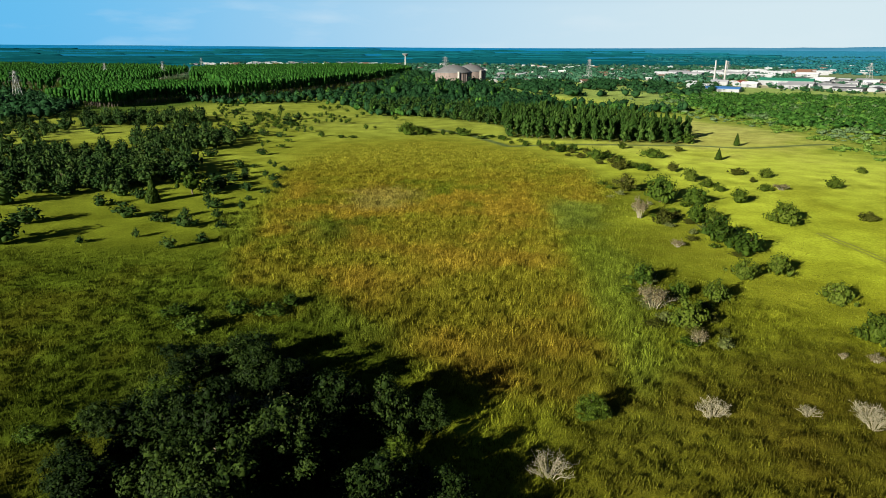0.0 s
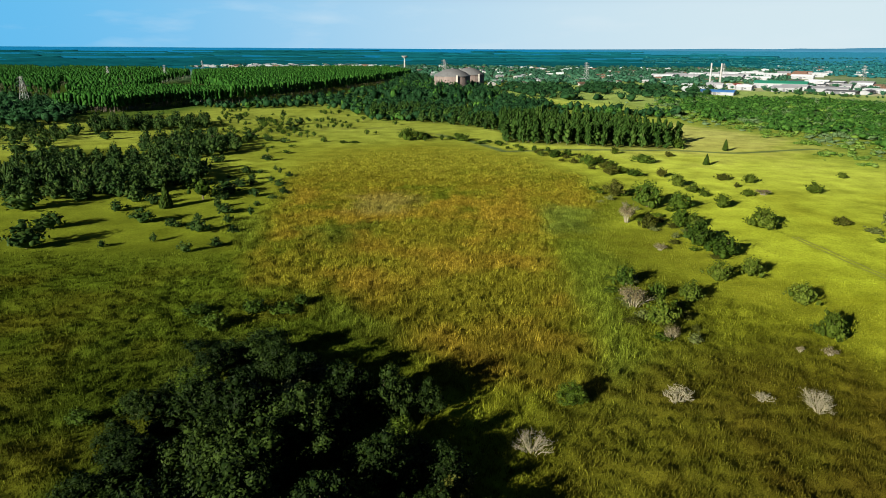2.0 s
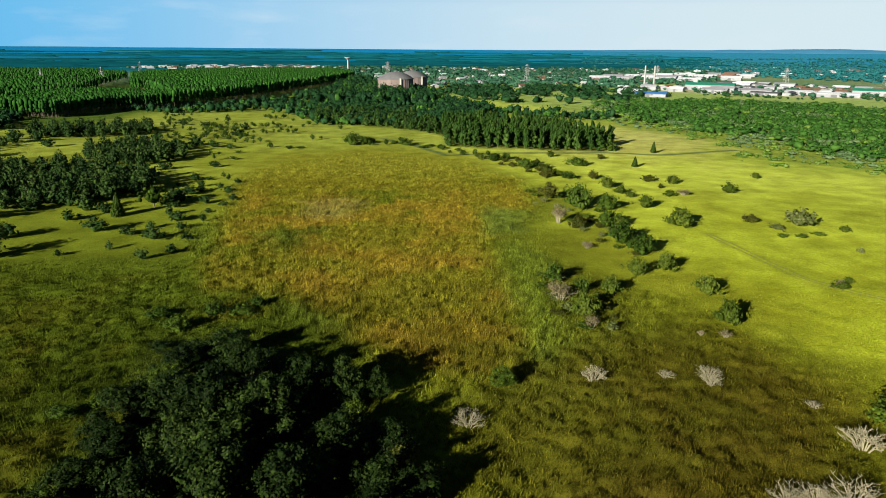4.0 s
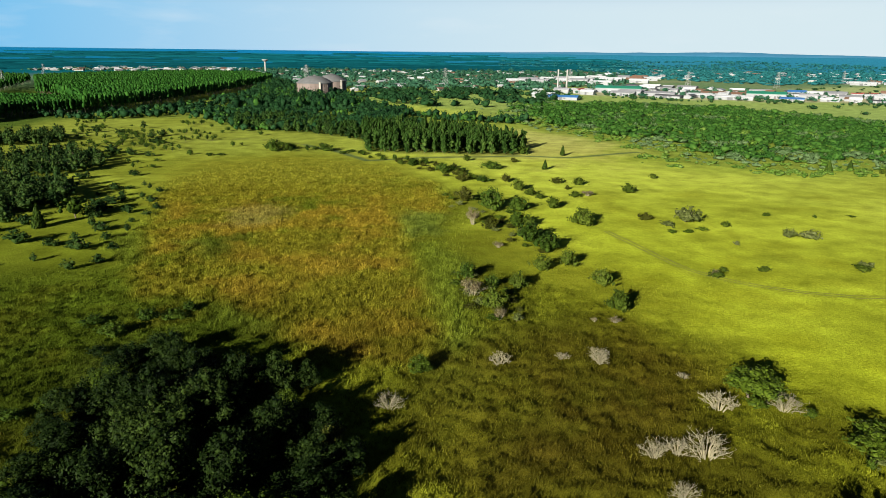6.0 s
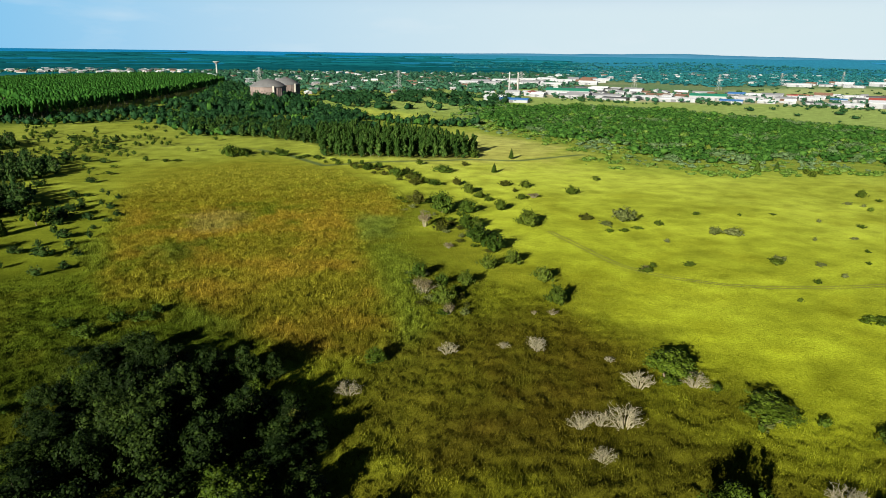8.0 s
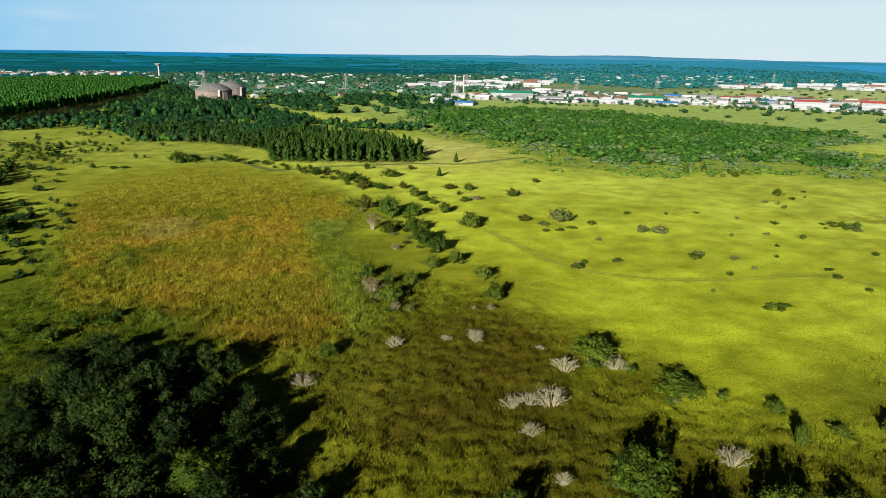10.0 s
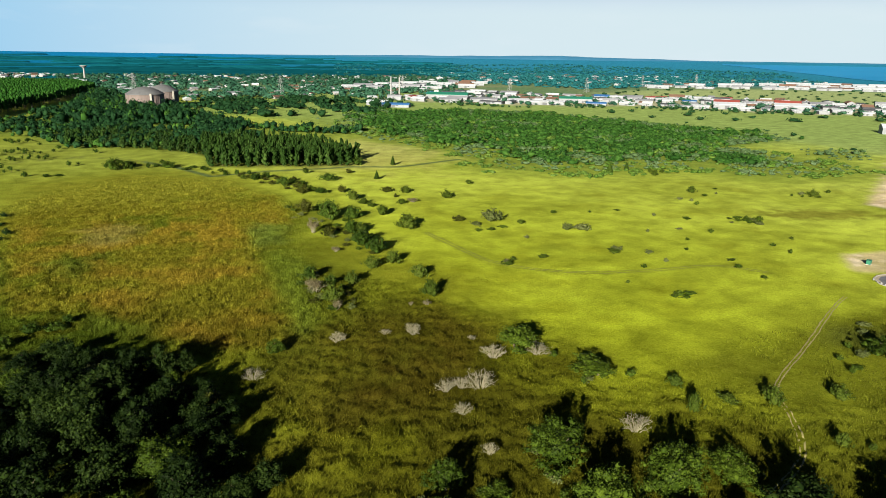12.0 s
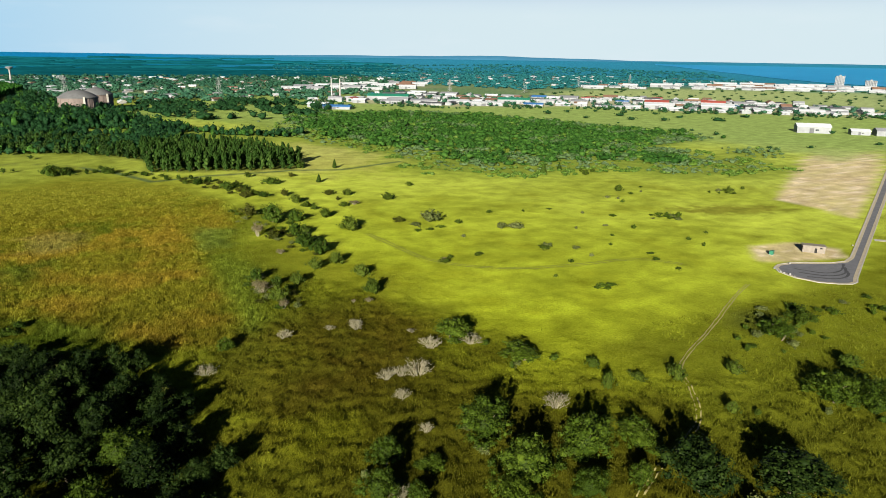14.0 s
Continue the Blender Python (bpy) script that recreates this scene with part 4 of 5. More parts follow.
plant("scrub", 1, -21, 82, 7.0, 3.2, "pale grey-green tree among the dark marsh trees")
plant("dead", 2, -29, 85, 4.5, 2.2, "bleached dead tree among the dark marsh trees")
for i, (x, y, h, r) in enumerate(TREES_EAST):
    plant("umbrella" if i in (0, 1, 10) else "clump" if i in (6, 7) else "bright", i % 3, x, y, h * (0.74 if i in (0, 1, 10) else 0.95), r)
for i, (x, y, h, r) in enumerate(HEDGE_DARK):
    plant("bush", i % 4, x, y, min(h * 1.25, r * 1.5), r * 0.98)
for i, (x, y, h, r) in enumerate(HEDGE_GREEN):
    plant("green_bush", i % 4, x, y, min(h * 1.25, r * 1.5), r * 0.98)
for i, (x, y, h, r) in enumerate(HEDGE_OLIVE):
    plant("olive", i % 3, x, y, min(h * 1.25, r * 1.5), r * 0.98)
for i, (x, y, h, r) in enumerate(MEADOW_GREEN):
    plant("green_bush", i % 4, x, y, min(h * 1.25, r * 1.5), r * 0.98, "low green bush on the open meadow")
for i, (x, y, h, r) in enumerate(MEADOW_PALE):
    plant("scrub", i % 3, x, y, min(h * 1.25, r * 1.5), r * 0.98, "pale grey-green bush on the open meadow")
UNDER_NORTH = [(60, 262), (76, 250), (82, 215), (84, 185), (80, 165), (70, 165), (66, 198), (58, 240)]
UNDER_SOUTH = [(38, 152), (50, 148), (54, 128), (50, 108), (42, 108), (37, 130)]
for i, (x, y) in enumerate(fill(UNDER_NORTH, 6.5, 57, 600, 34) + fill(UNDER_SOUTH, 4.5, 58, 400, 14)):
    plant(("olive", "green_scrub", "scrub")[i % 3], i % 3, x, y, random.uniform(1.0, 2.2), random.uniform(1.2, 2.6), "low undergrowth between the hedge bushes")
CHAIN = [(34, 405), (60, 374), (84, 332), (86, 300), (74, 300), (56, 345), (28, 395)]
for i, (x, y) in enumerate(fill(CHAIN, 7, 59, 500, 26)):
    plant(("green_bush", "olive", "bush")[i % 3], i % 3, x, y, random.uniform(1.6, 3.6), random.uniform(1.4, 3.0), "small bush in the row beside the reed bed")
MARSH_SHRUBS = [(-51, 124, 2.3, 3.5), (-45, 116, 3.3, 3.3), (-39, 124, 3.5, 2.9), (-48, 83, 2.1, 2.2), (-38, 85, 3.5, 3.0), (-53, 79, 2.1, 2.2), (-30, 129, 2.4, 2.3), (-33, 125, 2.3, 3.4), (-48, 86, 1.1, 1.8)]
for i, (x, y, h, r) in enumerate(MARSH_SHRUBS):
    plant("bush", i % 3, x, y, h, r)
SCRUB_PATCHES = [((262, 156), 11, 22), ((350, 192), 12, 6), ((300, 225), 20, 3), ((220, 180), 70, 9), ((190, 110), 50, 8), ((220, 25), 18, 9), ((170, 22), 17, 16), ((152, -14), 16, 13), ((62, 12), 12, 7), ((78, 0), 14, 8), ((190, 30), 16, 10), ((98, -26), 12, 7), ((40, 8), 10, 5), ((86, 62), 9, 5), ((93, 42), 8, 4)]
for k, ((cx, cy), wide, many) in enumerate(SCRUB_PATCHES):
    rs = random.Random(200 + k)
    for i in range(many):
        a, d = rs.uniform(0, 6.283), wide * rs.uniform(0.1, 1) ** 0.7
        plant("green_scrub" if i % 5 else "scrub", i % 3, cx + d * math.cos(a), cy + d * math.sin(a) * 0.7, rs.uniform(0.8, 2.6), rs.uniform(0.9, 2.4))
for i, (x, y, r) in enumerate([(131, 186, 2.2), (137, 185, 2.4), (144, 187, 2.2), (152, 82, 2.0), (155, 83, 2.4), (158, 82, 2.2), (155, 80, 1.8)]):
    plant("green_scrub", i % 3, x, y, 1.6, r)
for i, (x, y, h, r) in enumerate(SCRUB_EAST):
    plant("green_bush", i % 4, x, y, h * 0.9, r)
for i, (x, y, h, r) in enumerate(DRY):
    plant("dry", i % 2, x, y, h * 0.8, r)
for i, (x, y, h, r) in enumerate(DEAD + [(60, 87, 3.2, 2.3), (52, 88, 2, 1.6)]):
    plant("dead", i % 3, x, y, h * 0.68, r * 1.15)
for i, (x, y, h, r) in enumerate(CONES):
    plant("cone", i % 2, x, y, h, r * 0.85)
for i, (x, y, h, r) in enumerate(TREES_WEST + TREES_NORTHWEST):
    plant("grove", i % 5, x, y, max(h, r * 1.1), r, "dark dome-shaped tree standing on open grass", "scattered small trees")
for x, y, h, r in SAVANNA:
    plant("savanna", 0, x, y, 9.0, 6.0)
for i, (x, y) in enumerate(fill(WOODL1, 7.2, 33) + fill(WOODL2, 7.0, 34) + fill(WOODL3, 7.4, 35)):
    plant("grove", i % 5, x, y, random.uniform(6, 11), random.uniform(3.6, 5.6))
for i, (x, y) in enumerate(broken(fill(WOODL4, 7.5, 32) + fill(WOODL5, 9.5, 26), 26, 0.42, 29)):
    plant("grove", i % 5, x, y, random.uniform(4, 8), random.uniform(2.6, 4.6))
for i, (x, y) in enumerate(broken(fill([(-150, 400), (-165, 500), (-200, 620), (-90, 615), (-72, 550), (-20, 490), (-60, 400), (-100, 330)], 5.5, 36, 3000, 420), 24, 0.60, 63)):
    plant("savanna", i % 3, x, y, random.uniform(2, 5.0), random.uniform(1.2, 3.2))
for i, (x, y) in enumerate(broken(fill([(-75, 405), (-25, 470), (25, 425), (40, 398), (-10, 396)], 6, 64, 900, 60), 14, 0.52, 65)):
    plant("bush", i % 3, x, y, random.uniform(1.5, 4), random.uniform(1.3, 3.4), "dark bush on the open grass beside the ditch")
for i, (x, y) in enumerate(fill([(-95, 300), (-75, 330), (-55, 250), (-62, 170), (-85, 170)], 9, 37, 500, 26)):
    plant("grove", i % 5, x, y, random.uniform(1.8, 4.0), random.uniform(1.2, 2.6), "dark low bush on the open western grass", "scattered small trees")
for i, (x, y) in enumerate(fill(STRIP, 5.4, 38) + fill(STRIPB, 6.6, 39)):
    if x < 42 and i % 4 == 0:
        plant("grove", i % 4, x, y, random.uniform(6, 11), random.uniform(3, 5), "dark broadleaf tree in the windbreak row", "trees of the windbreak")
    else:
        plant("slender", i % 5, x, y, random.uniform(9.5, 14) * (1 if x > 42 else 0.72), random.uniform(2.1, 3.3))


def wood(name, label, places, height, radius, mat, seed, leaves=20, leaf=0.24, many=2):
    """A far wood as one mesh: an uneven crown for every tree, with leaf clumps on it."""
    r = np.random.default_rng(seed)
    p = np.array(places)
    n = len(p)
    V, F = (ICO1_V, ICO1_F)
    land = relief(p[:, 0], p[:, 1])
    size = r.uniform(0, 1, n) ** 1.7
    rad = radius[0] + (radius[1] * 1.25 - radius[0]) * size * r.uniform(0.7, 1.1, n)
    hgt = height[0] + (height[1] * 1.12 - height[0]) * np.clip(size + r.normal(0, 0.16, n), 0, 1)
    mid = np.stack([p[:, 0], p[:, 1], land + hgt * 0.42], 1)
    size3 = np.stack([rad, rad, hgt * 0.5], 1)
    lobes = []
    for k in range(many):
        off = r.normal(0, 0.34, (n, 3)) * size3 * [1, 1, 0.5] * (k > 0)
        body = V[None] * (1 + r.normal(0, 0.2, (n, len(V), 1))) * (size3 * (0.74 if k == 0 else 0.56))[:, None] + (mid + off)[:, None]
        lobes.append((body.reshape(-1, 3), (F[None] + (np.arange(n) * len(V))[:, None, None]).reshape(-1, 3)))
    d = r.normal(0, 1, (n, leaves, 3))
    d[..., 2] = np.abs(d[..., 2])
    d /= np.linalg.norm(d, axis=2)[..., None]
    at = d * size3[:, None] * r.uniform(0.68, 1.22, (n, leaves, 1)) + mid[:, None]
    leafs = leaf_quads(r, at.reshape(-1, 3), d.reshape(-1, 3), leaf * np.repeat(rad, leaves))
    ob = new(name, mesh_data(name, *gather(lobes + [leafs]), mat))
    return tagged(ob, label, "woods", kind="stuff")


LANE = [(620, 800), (426, 532), (325, 400)]
th = np.array(fill(THICK, 3.4, 41, 50000, 5600) + fill(THICK2, 6, 42) + fill(THICK3, 7, 43, 300, 60))
th = th[edge_distance(th[:, 0], th[:, 1], LANE, False) > 1.6]
inward = -edge_distance(th[:, 0], th[:, 1], THICK)
open_land = wander(th[:, 0], th[:, 1], 38, 48)
th, inward = th[open_land > 0.38 - 0.004 * np.clip(inward, 0, 40)], inward[open_land > 0.38 - 0.004 * np.clip(inward, 0, 40)]
mood = wander(th[:, 0], th[:, 1], 22, 49) + np.random.default_rng(3).normal(0, 0.11, len(th))
grey = mood > 0.49 + 0.002 * np.clip(inward, 0, 80)
deep = ~grey & (mood - 0.004 * np.clip(inward, 0, 60) < 0.34)
front = (inward < 34 + 30 * (wander(th[:, 0], th[:, 1], 30, 47) - 0.5)) & (th[:, 0] + 0.5 * th[:, 1] < 620)
thin = np.random.default_rng(8).uniform(0, 1, len(th)) < 0.66
wood("thicket", "low light green scrub with grass showing between", th[front & ~grey & thin], (0.7, 2.4), (1.2, 3.2), M_THICKET, 43)
wood("grey_scrub", "low grey-green scrub before the thicket", th[front & grey & thin], (0.7, 2.6), (1.2, 3.2), M_GREYSCRUB, 42)
grey, deep, middle = grey & ~front, deep & ~front, ~grey & ~deep & ~front
wood("thicket", "dense green bush thicket with gaps of grass", th[middle], (1.5, 4.2), (1.6, 4.2), M_THICKET, 44)
wood("thicket", "tall dark green thicket with an uneven top", th[deep], (2.0, 6.0), (2.0, 4.8), M_BELT2, 40)
sx, sy = scatter(67, 9000, 190, 500, 225, 460)
rim = edge_distance(sx, sy, THICK)
keep = (rim > 0) & (rim < 24) & (wander(sx, sy, 14, 68) > 0.50 + 0.008 * rim)
wood("thicket", "low straggling bushes on grass before the thicket", np.stack([sx[keep], sy[keep]], 1)[:420], (0.6, 2.4), (0.7, 2.4), M_THICKET, 69)
wood("grey_scrub", "grey-green scrub along the thicket's edge", th[grey], (1.2, 3.6), (1.6, 3.8), M_GREYSCRUB, 50)
belt = broken(fill(BELT_WEST, 5.6, 45, 20000, 3400) + fill(BELT_EAST, 7, 46, 9000, 900), 32, 0.37, 51)
GLADE = [(-14, 722), (52, 704), (46, 658), (0, 672)]
GLADE_EAST = [(95, 640), (200, 560), (178, 468), (150, 470), (140, 522), (100, 545)]
belt = belt[(edge_distance(belt[:, 0], belt[:, 1], GLADE) > 0) & (edge_distance(belt[:, 0], belt[:, 1], GLADE_EAST) > 0)]
belt = belt[(edge_distance(belt[:, 0], belt[:, 1], FIELD) > 0) & ((edge_distance(belt[:, 0], belt[:, 1], PARK) > 0))]
tall_belt = (belt[:, 1] > 740) & (belt[:, 0] > -75) & (belt[:, 0] < 62)
light = np.random.default_rng(4).uniform(0, 1, len(belt)) < 0.25
wood("forest_belt", "dark green natural forest belt", belt[~tall_belt & ~light], (4, 10), (2.0, 4.6), M_BELT, 47)
wood("forest_belt", "mid-green trees scattered through the forest belt", belt[~tall_belt & light], (4, 8), (2.0, 4.0), M_BELT2, 46)
wood("forest_belt", "tall dark green forest in front of the tanks", belt[tall_belt & ~light], (9, 17), (2.6, 5.5), M_BELT, 48)
wood("forest_belt", "lighter tall trees in front of the tanks", belt[tall_belt & light], (9, 16), (2.6, 5), M_BELT2, 49)


WEST_WOOD = [(-302, 477), (-279, 521), (-304, 558), (-307, 595), (-396, 711), (-521, 800), (-577, 744), (-391, 484)]
wood("forest_belt", "dark shaded wood beside the timber plantation", fill(WEST_WOOD, 5.5, 59, 9000, 1600), (5, 11), (2.4, 5), M_BELT, 62)


def pines(name, label, poly, places, seed, tall):
    """A plantation as one mesh: straight stems under ragged pointed crowns."""
    r = np.random.default_rng(seed)
    p = np.array(places)
    n = len(p)
    h = r.uniform(tall - 1.2, tall + 1.0, n)
    vs, fs = [], []
    all_p, all_h = p, h
    edge = edge_distance(p[:, 0], p[:, 1], poly) > -14
    for at, wide, deep in ((0.80, 0.115, 0.17), (0.62, 0.10, 0.15), (0.42, 0.085, 0.14)):
        if at < 0.7:
            p, h, n = all_p[edge], all_h[edge], int(edge.sum())
        w = tall * wide * r.uniform(0.75, 1.2, n)
        c = np.stack([p[:, 0] + r.normal(0, 0.4, n), p[:, 1] + r.normal(0, 0.4, n), h * (at + r.normal(0, 0.02, n))], 1)
        v = ICO1_V[None] * (1 + r.normal(0, 0.16, (n, len(ICO1_V), 1))) * np.stack([w, w, tall * deep * r.uniform(0.8, 1.2, n)], 1)[:, None] + c[:, None]
        fs.append((ICO1_F[None] + (np.arange(n) * len(ICO1_V))[:, None, None]).reshape(-1, 3) + sum(len(q) for q in vs))
        vs.append(v.reshape(-1, 3))
    p, h, n = all_p, all_h, len(all_p)
    crowns = new(name, mesh_data(name, np.concatenate(vs), np.concatenate(fs), M_PINE, smooth=True))
    tagged(crowns, label, "plantation", kind="stuff")
    t = np.stack([np.cos([0, 2.1, 4.2]) * 0.2, np.sin([0, 2.1, 4.2]) * 0.2], 1)
    low = np.concatenate([p[:, None] + t, np.zeros((n, 3, 1))], 2)
    top = np.concatenate([p[:, None] + t * 0.4, np.repeat((h * 0.7)[:, None, None], 3, 1)], 2)
    sv = np.concatenate([low, top], 1).reshape(-1, 3)
    q = np.array([[0, 1, 4, 3], [1, 2, 5, 4], [2, 0, 3, 5]])
    stems = part("stems", mesh_data("stems", sv, (q[None] + (np.arange(n) * 6)[:, None, None]).reshape(-1, 4), M_TRUNK_PALE), None, crowns)
    return crowns


pines("pine_plantation", "straight-rowed green timber plantation with pale stems", PINES_NEAR, fill(PINES_NEAR, 3.4, 51, 20000, 3000), 52, 16)
pines("pine_plantation", "sunlit green timber plantation with a dark edge", PINES_MAIN, fill(PINES_MAIN, 4.5, 53, 90000, 15000), 54, 19)
pines("pine_plantation", "distant dark green timber plantation", PINES_FAR, fill(PINES_FAR, 7.0, 55, 40000, 6000), 56, 17)

pines("pine_plantation", "dark timber plantation behind the shaded wood", PINES_WEST, fill(PINES_WEST, 6.0, 57, 20000, 2500), 58, 17)

# ---- water, road and path ----
M_WATER = plain("lagoon_water", (0.02, 0.23, 0.49), (0.03, 0.28, 0.56), 0.002, 0.5, spec=0.1)
wa = np.radians(np.linspace(46, 95, 40))
near = np.interp(np.degrees(wa), [46, 51, 56.5, 62, 75, 95], [4280, 3700, 3100, 2720, 2400, 2300]) + 120 * (wander(np.degrees(wa) * 10, np.zeros(40), 22, 4) - 0.5)
wv = []
for k in range(7):
    r = near + (4330 - near) * k / 6
    x, y = np.sin(wa) * r, np.cos(wa) * r
    wv.append(np.stack([x, y, relief(x, y) + 1.2], 1))
wi = (np.arange(39)[None] + np.arange(6)[:, None] * 40).ravel()
tagged(new("water", mesh_data("water", np.concatenate(wv), np.stack([wi, wi + 1, wi + 41, wi + 40], 1), M_WATER, smooth=True)),
       "broad blue lagoon in front of the far shore", "water", kind="structure")

M_ASPHALT = plain("asphalt", (0.085, 0.09, 0.107), (0.145, 0.15, 0.175), 0.35, 0.85, 0.3)
M_CONCRETE = plain("concrete", (0.26, 0.25, 0.23), (0.42, 0.40, 0.36), 0.8, 0.85, 0.3)
bm = bmesh.new()
far_l, far_r = ROAD[0], ROAD[-1]
va = [bm.verts.new((x, y, 0.06)) for x, y in (far_l, ROAD[1], ROAD[-2], far_r)]
bm.faces.new(va)
hub = bm.verts.new((252, 56, 0.06))
fan = [va[1]] + [bm.verts.new((x, y, 0.06)) for x, y in ROAD[2:-2]] + [va[2]]
for a, b in zip(fan, fan[1:]):
    bm.faces.new((hub, a, b))
bm.faces.new((hub, va[2], va[1]))
bmesh.ops.recalc_face_normals(bm, faces=bm.faces)
me = bpy.data.meshes.new("road")
bm.to_mesh(me)
bm.free()
me.materials.append(M_ASPHALT)
tagged(new("road", me), "dark asphalt road ending in a rounded turning place", "road", kind="structure")


def strip_along(name, label, line, inner, outer, z0, z1, mat, category="kerb"):
    """A raised strip beside a line, from the inner to the outer offset."""
    p = [Vector((x, y, 0)) for x, y in line]
    bm = bmesh.new()
    rows = []
    for i, q in enumerate(p):
        a, b = p[max(i - 1, 0)], p[min(i + 1, len(p) - 1)]
        d = (b - a).normalized()
        n = Vector((d.y, -d.x, 0))
        rows.append([bm.verts.new(q + n * o + Vector((0, 0, z))) for o, z in ((inner, z0), (inner, z1), (outer, z1), (outer, z0))])
    for r, s in zip(rows, rows[1:]):
        for k in range(3):
            bm.faces.new((r[k], r[k + 1], s[k + 1], s[k]))
    bmesh.ops.recalc_face_normals(bm, faces=bm.faces)
    me = bpy.data.meshes.new(name)
    bm.to_mesh(me)
    bm.free()
    me.materials.append(mat)
    return tagged(new(name, me), label, category, kind="structure")


ring = ROAD[::-1]
strip_along("kerb", "pale concrete kerb round the road and turning place", ring, 0.0, 0.5, -0.2, 0.2, M_CONCRETE)
strip_along("pavement", "worn sandy verge behind the kerb", ring, 0.5, 1.7, -0.2, 0.1, plain("sandy_verge", (0.26, 0.23, 0.17), (0.42, 0.37, 0.29), 0.7, 0.9, 0.4), "verge")
strip_along("driveway", "short pale concrete crossing beside the road", [(318, 79), (330, 66), (345, 58)], -1.8, 1.8, -0.2, 0.1, M_CONCRETE, "driveway")



def ribbon(name, label, line, off, width, seed, mat, lift=0.06):
    """A narrow worn rut that follows the land along a smoothed line, its edges wandering."""
    p = np.array(line, float)
    for _ in range(3):
        q = np.empty((2 * len(p), 2))
        q[0::2], q[1::2] = p * 0.75 + np.roll(p, -1, 0) * 0.25, p * 0.25 + np.roll(p, -1, 0) * 0.75
        p = np.concatenate([p[:1], q[:-2], p[-1:]])
    step = np.r_[0, np.cumsum(np.hypot(*np.diff(p, axis=0).T))]
    t = np.arange(0, step[-1], 0.8)
    x, y = np.interp(t, step, p[:, 0]), np.interp(t, step, p[:, 1])
    dx, dy = np.gradient(x), np.gradient(y)
    n = np.stack([dy, -dx], 1) / np.hypot(dx, dy)[:, None]
    w = width * (0.35 + 1.0 * wander(t, t * 0 + seed, 3.0, seed))
    o = off + (wander(t, t * 0 + seed, 6.0, seed + 3) - 0.5) * 0.5
    a, b = np.stack([x, y], 1) + n * (o - w)[:, None], np.stack([x, y], 1) + n * (o + w)[:, None]
    v = np.concatenate([np.c_[a, relief(a[:, 0], a[:, 1]) + lift], np.c_[b, relief(b[:, 0], b[:, 1]) + lift]])
    i = np.arange(len(t) - 1)
    ob = new(name, mesh_data(name, v, np.stack([i, i + 1, i + 1 + len(t), i + len(t)], 1), mat))
    return tagged(ob, label, "path", kind="structure")


M_SAND = plain("path_sand", (0.15, 0.14, 0.045), (0.33, 0.29, 0.12), 0.6, 0.95, 0.4)
M_TRAMPLED = plain("trampled_grass", (0.13, 0.15, 0.018), (0.20, 0.225, 0.028), 0.4, 0.95, 0.4)
for off in (-0.75, 0.75):
    ribbon("path", "pale sandy wheel rut of a field track", FOOTPATH, off * 0.65, 0.2, 3 + int(off > 0), M_SAND)
    ribbon("path", "faint trampled wheel mark across the meadow", TRACK, off * 1.2, 0.34, 7 + int(off > 0), M_TRAMPLED)

M_SKID = plain("tyre_rubber_stain", (0.03, 0.032, 0.038), (0.06, 0.063, 0.072), 0.8, 0.8)
for k, line in enumerate(([(238, 62), (244, 53), (253, 52), (262, 58)], [(241, 66), (246, 56), (255, 55), (266, 61)], [(236, 57), (243, 49), (252, 50), (258, 55)])):
    ribbon("tyre_mark", "dark tyre mark on the asphalt of the turning place", line, 0, 0.55, 21 + k, M_SKID, 0.075 + 0.005 * k)

# ---- things by the turning place ----
M_BRICKWALL = plain("pinkish_plaster", (0.135, 0.12, 0.105), (0.20, 0.18, 0.16), 0.9, 0.85, 0.2)
M_DARK = plain("dark_parts_and_shade", (0.01, 0.01, 0.01), (0.02, 0.02, 0.02), 1, 0.9)
M_GREENMETAL = plain("green_metal", (0.015, 0.10, 0.06), (0.03, 0.16, 0.10), 1.5, 0.5)
M_WHITE = plain("white_paint", (0.18, 0.18, 0.18), (0.28, 0.28, 0.28), 0.15, 0.6)
M_GLASS = plain("window_glass", (0.02, 0.03, 0.04), (0.04, 0.05, 0.06), 0.5, 0.15, spec=0.6)
hut = thing("pump_house", "small flat-roofed pink plaster pump house on bare sand", "building", m=pose(272, 79, 0, 0, 0, -48))
bm = bmesh.new()
for sx_, sy_, px_, py_ in ((9, 0.25, 0, -1.9), (9, 0.25, 0, 1.9), (0.25, 3.55, 4.37, 0)):
    block(bm, sx_, sy_, 3.0, px_, py_, -0.1, 0.02)
part("wall", bm, M_BRICKWALL, hut)
part("roof", block(bmesh.new(), 9.5, 4.5, 0.25, 0.05, 0, 2.9, 0.04), M_BRICKWALL, hut)
# near-black inner wall, its colour standing in for shade inside the open end
part("partition", block(bmesh.new(), 0.2, 3.5, 2.8, -3.4, 0, 0, 0.02), M_DARK, hut, "inner wall coloured near black for the bay's shade")
d = part("door", block(bmesh.new(), 1.0, 0.08, 2.05, 0.8, -2.05, 0, 0.02), M_DARK, hut, "dark steel door")
part("handle", block(bmesh.new(), 0.05, 0.08, 0.2, 1.15, -2.12, 1.0), M_CONCRETE, d)
part("vent", block(bmesh.new(), 0.9, 0.06, 0.6, 2.8, -2.04, 1.9, 0.02), M_DARK, hut)
box = thing("transformer_box", "small green metal transformer box on a concrete plinth", "utility box", m=pose(251, 84, 0, 0, 0, 20))
part("plinth", block(bmesh.new(), 2.4, 1.8, 0.25, 0, 0, -0.1, 0.03), M_CONCRETE, box)
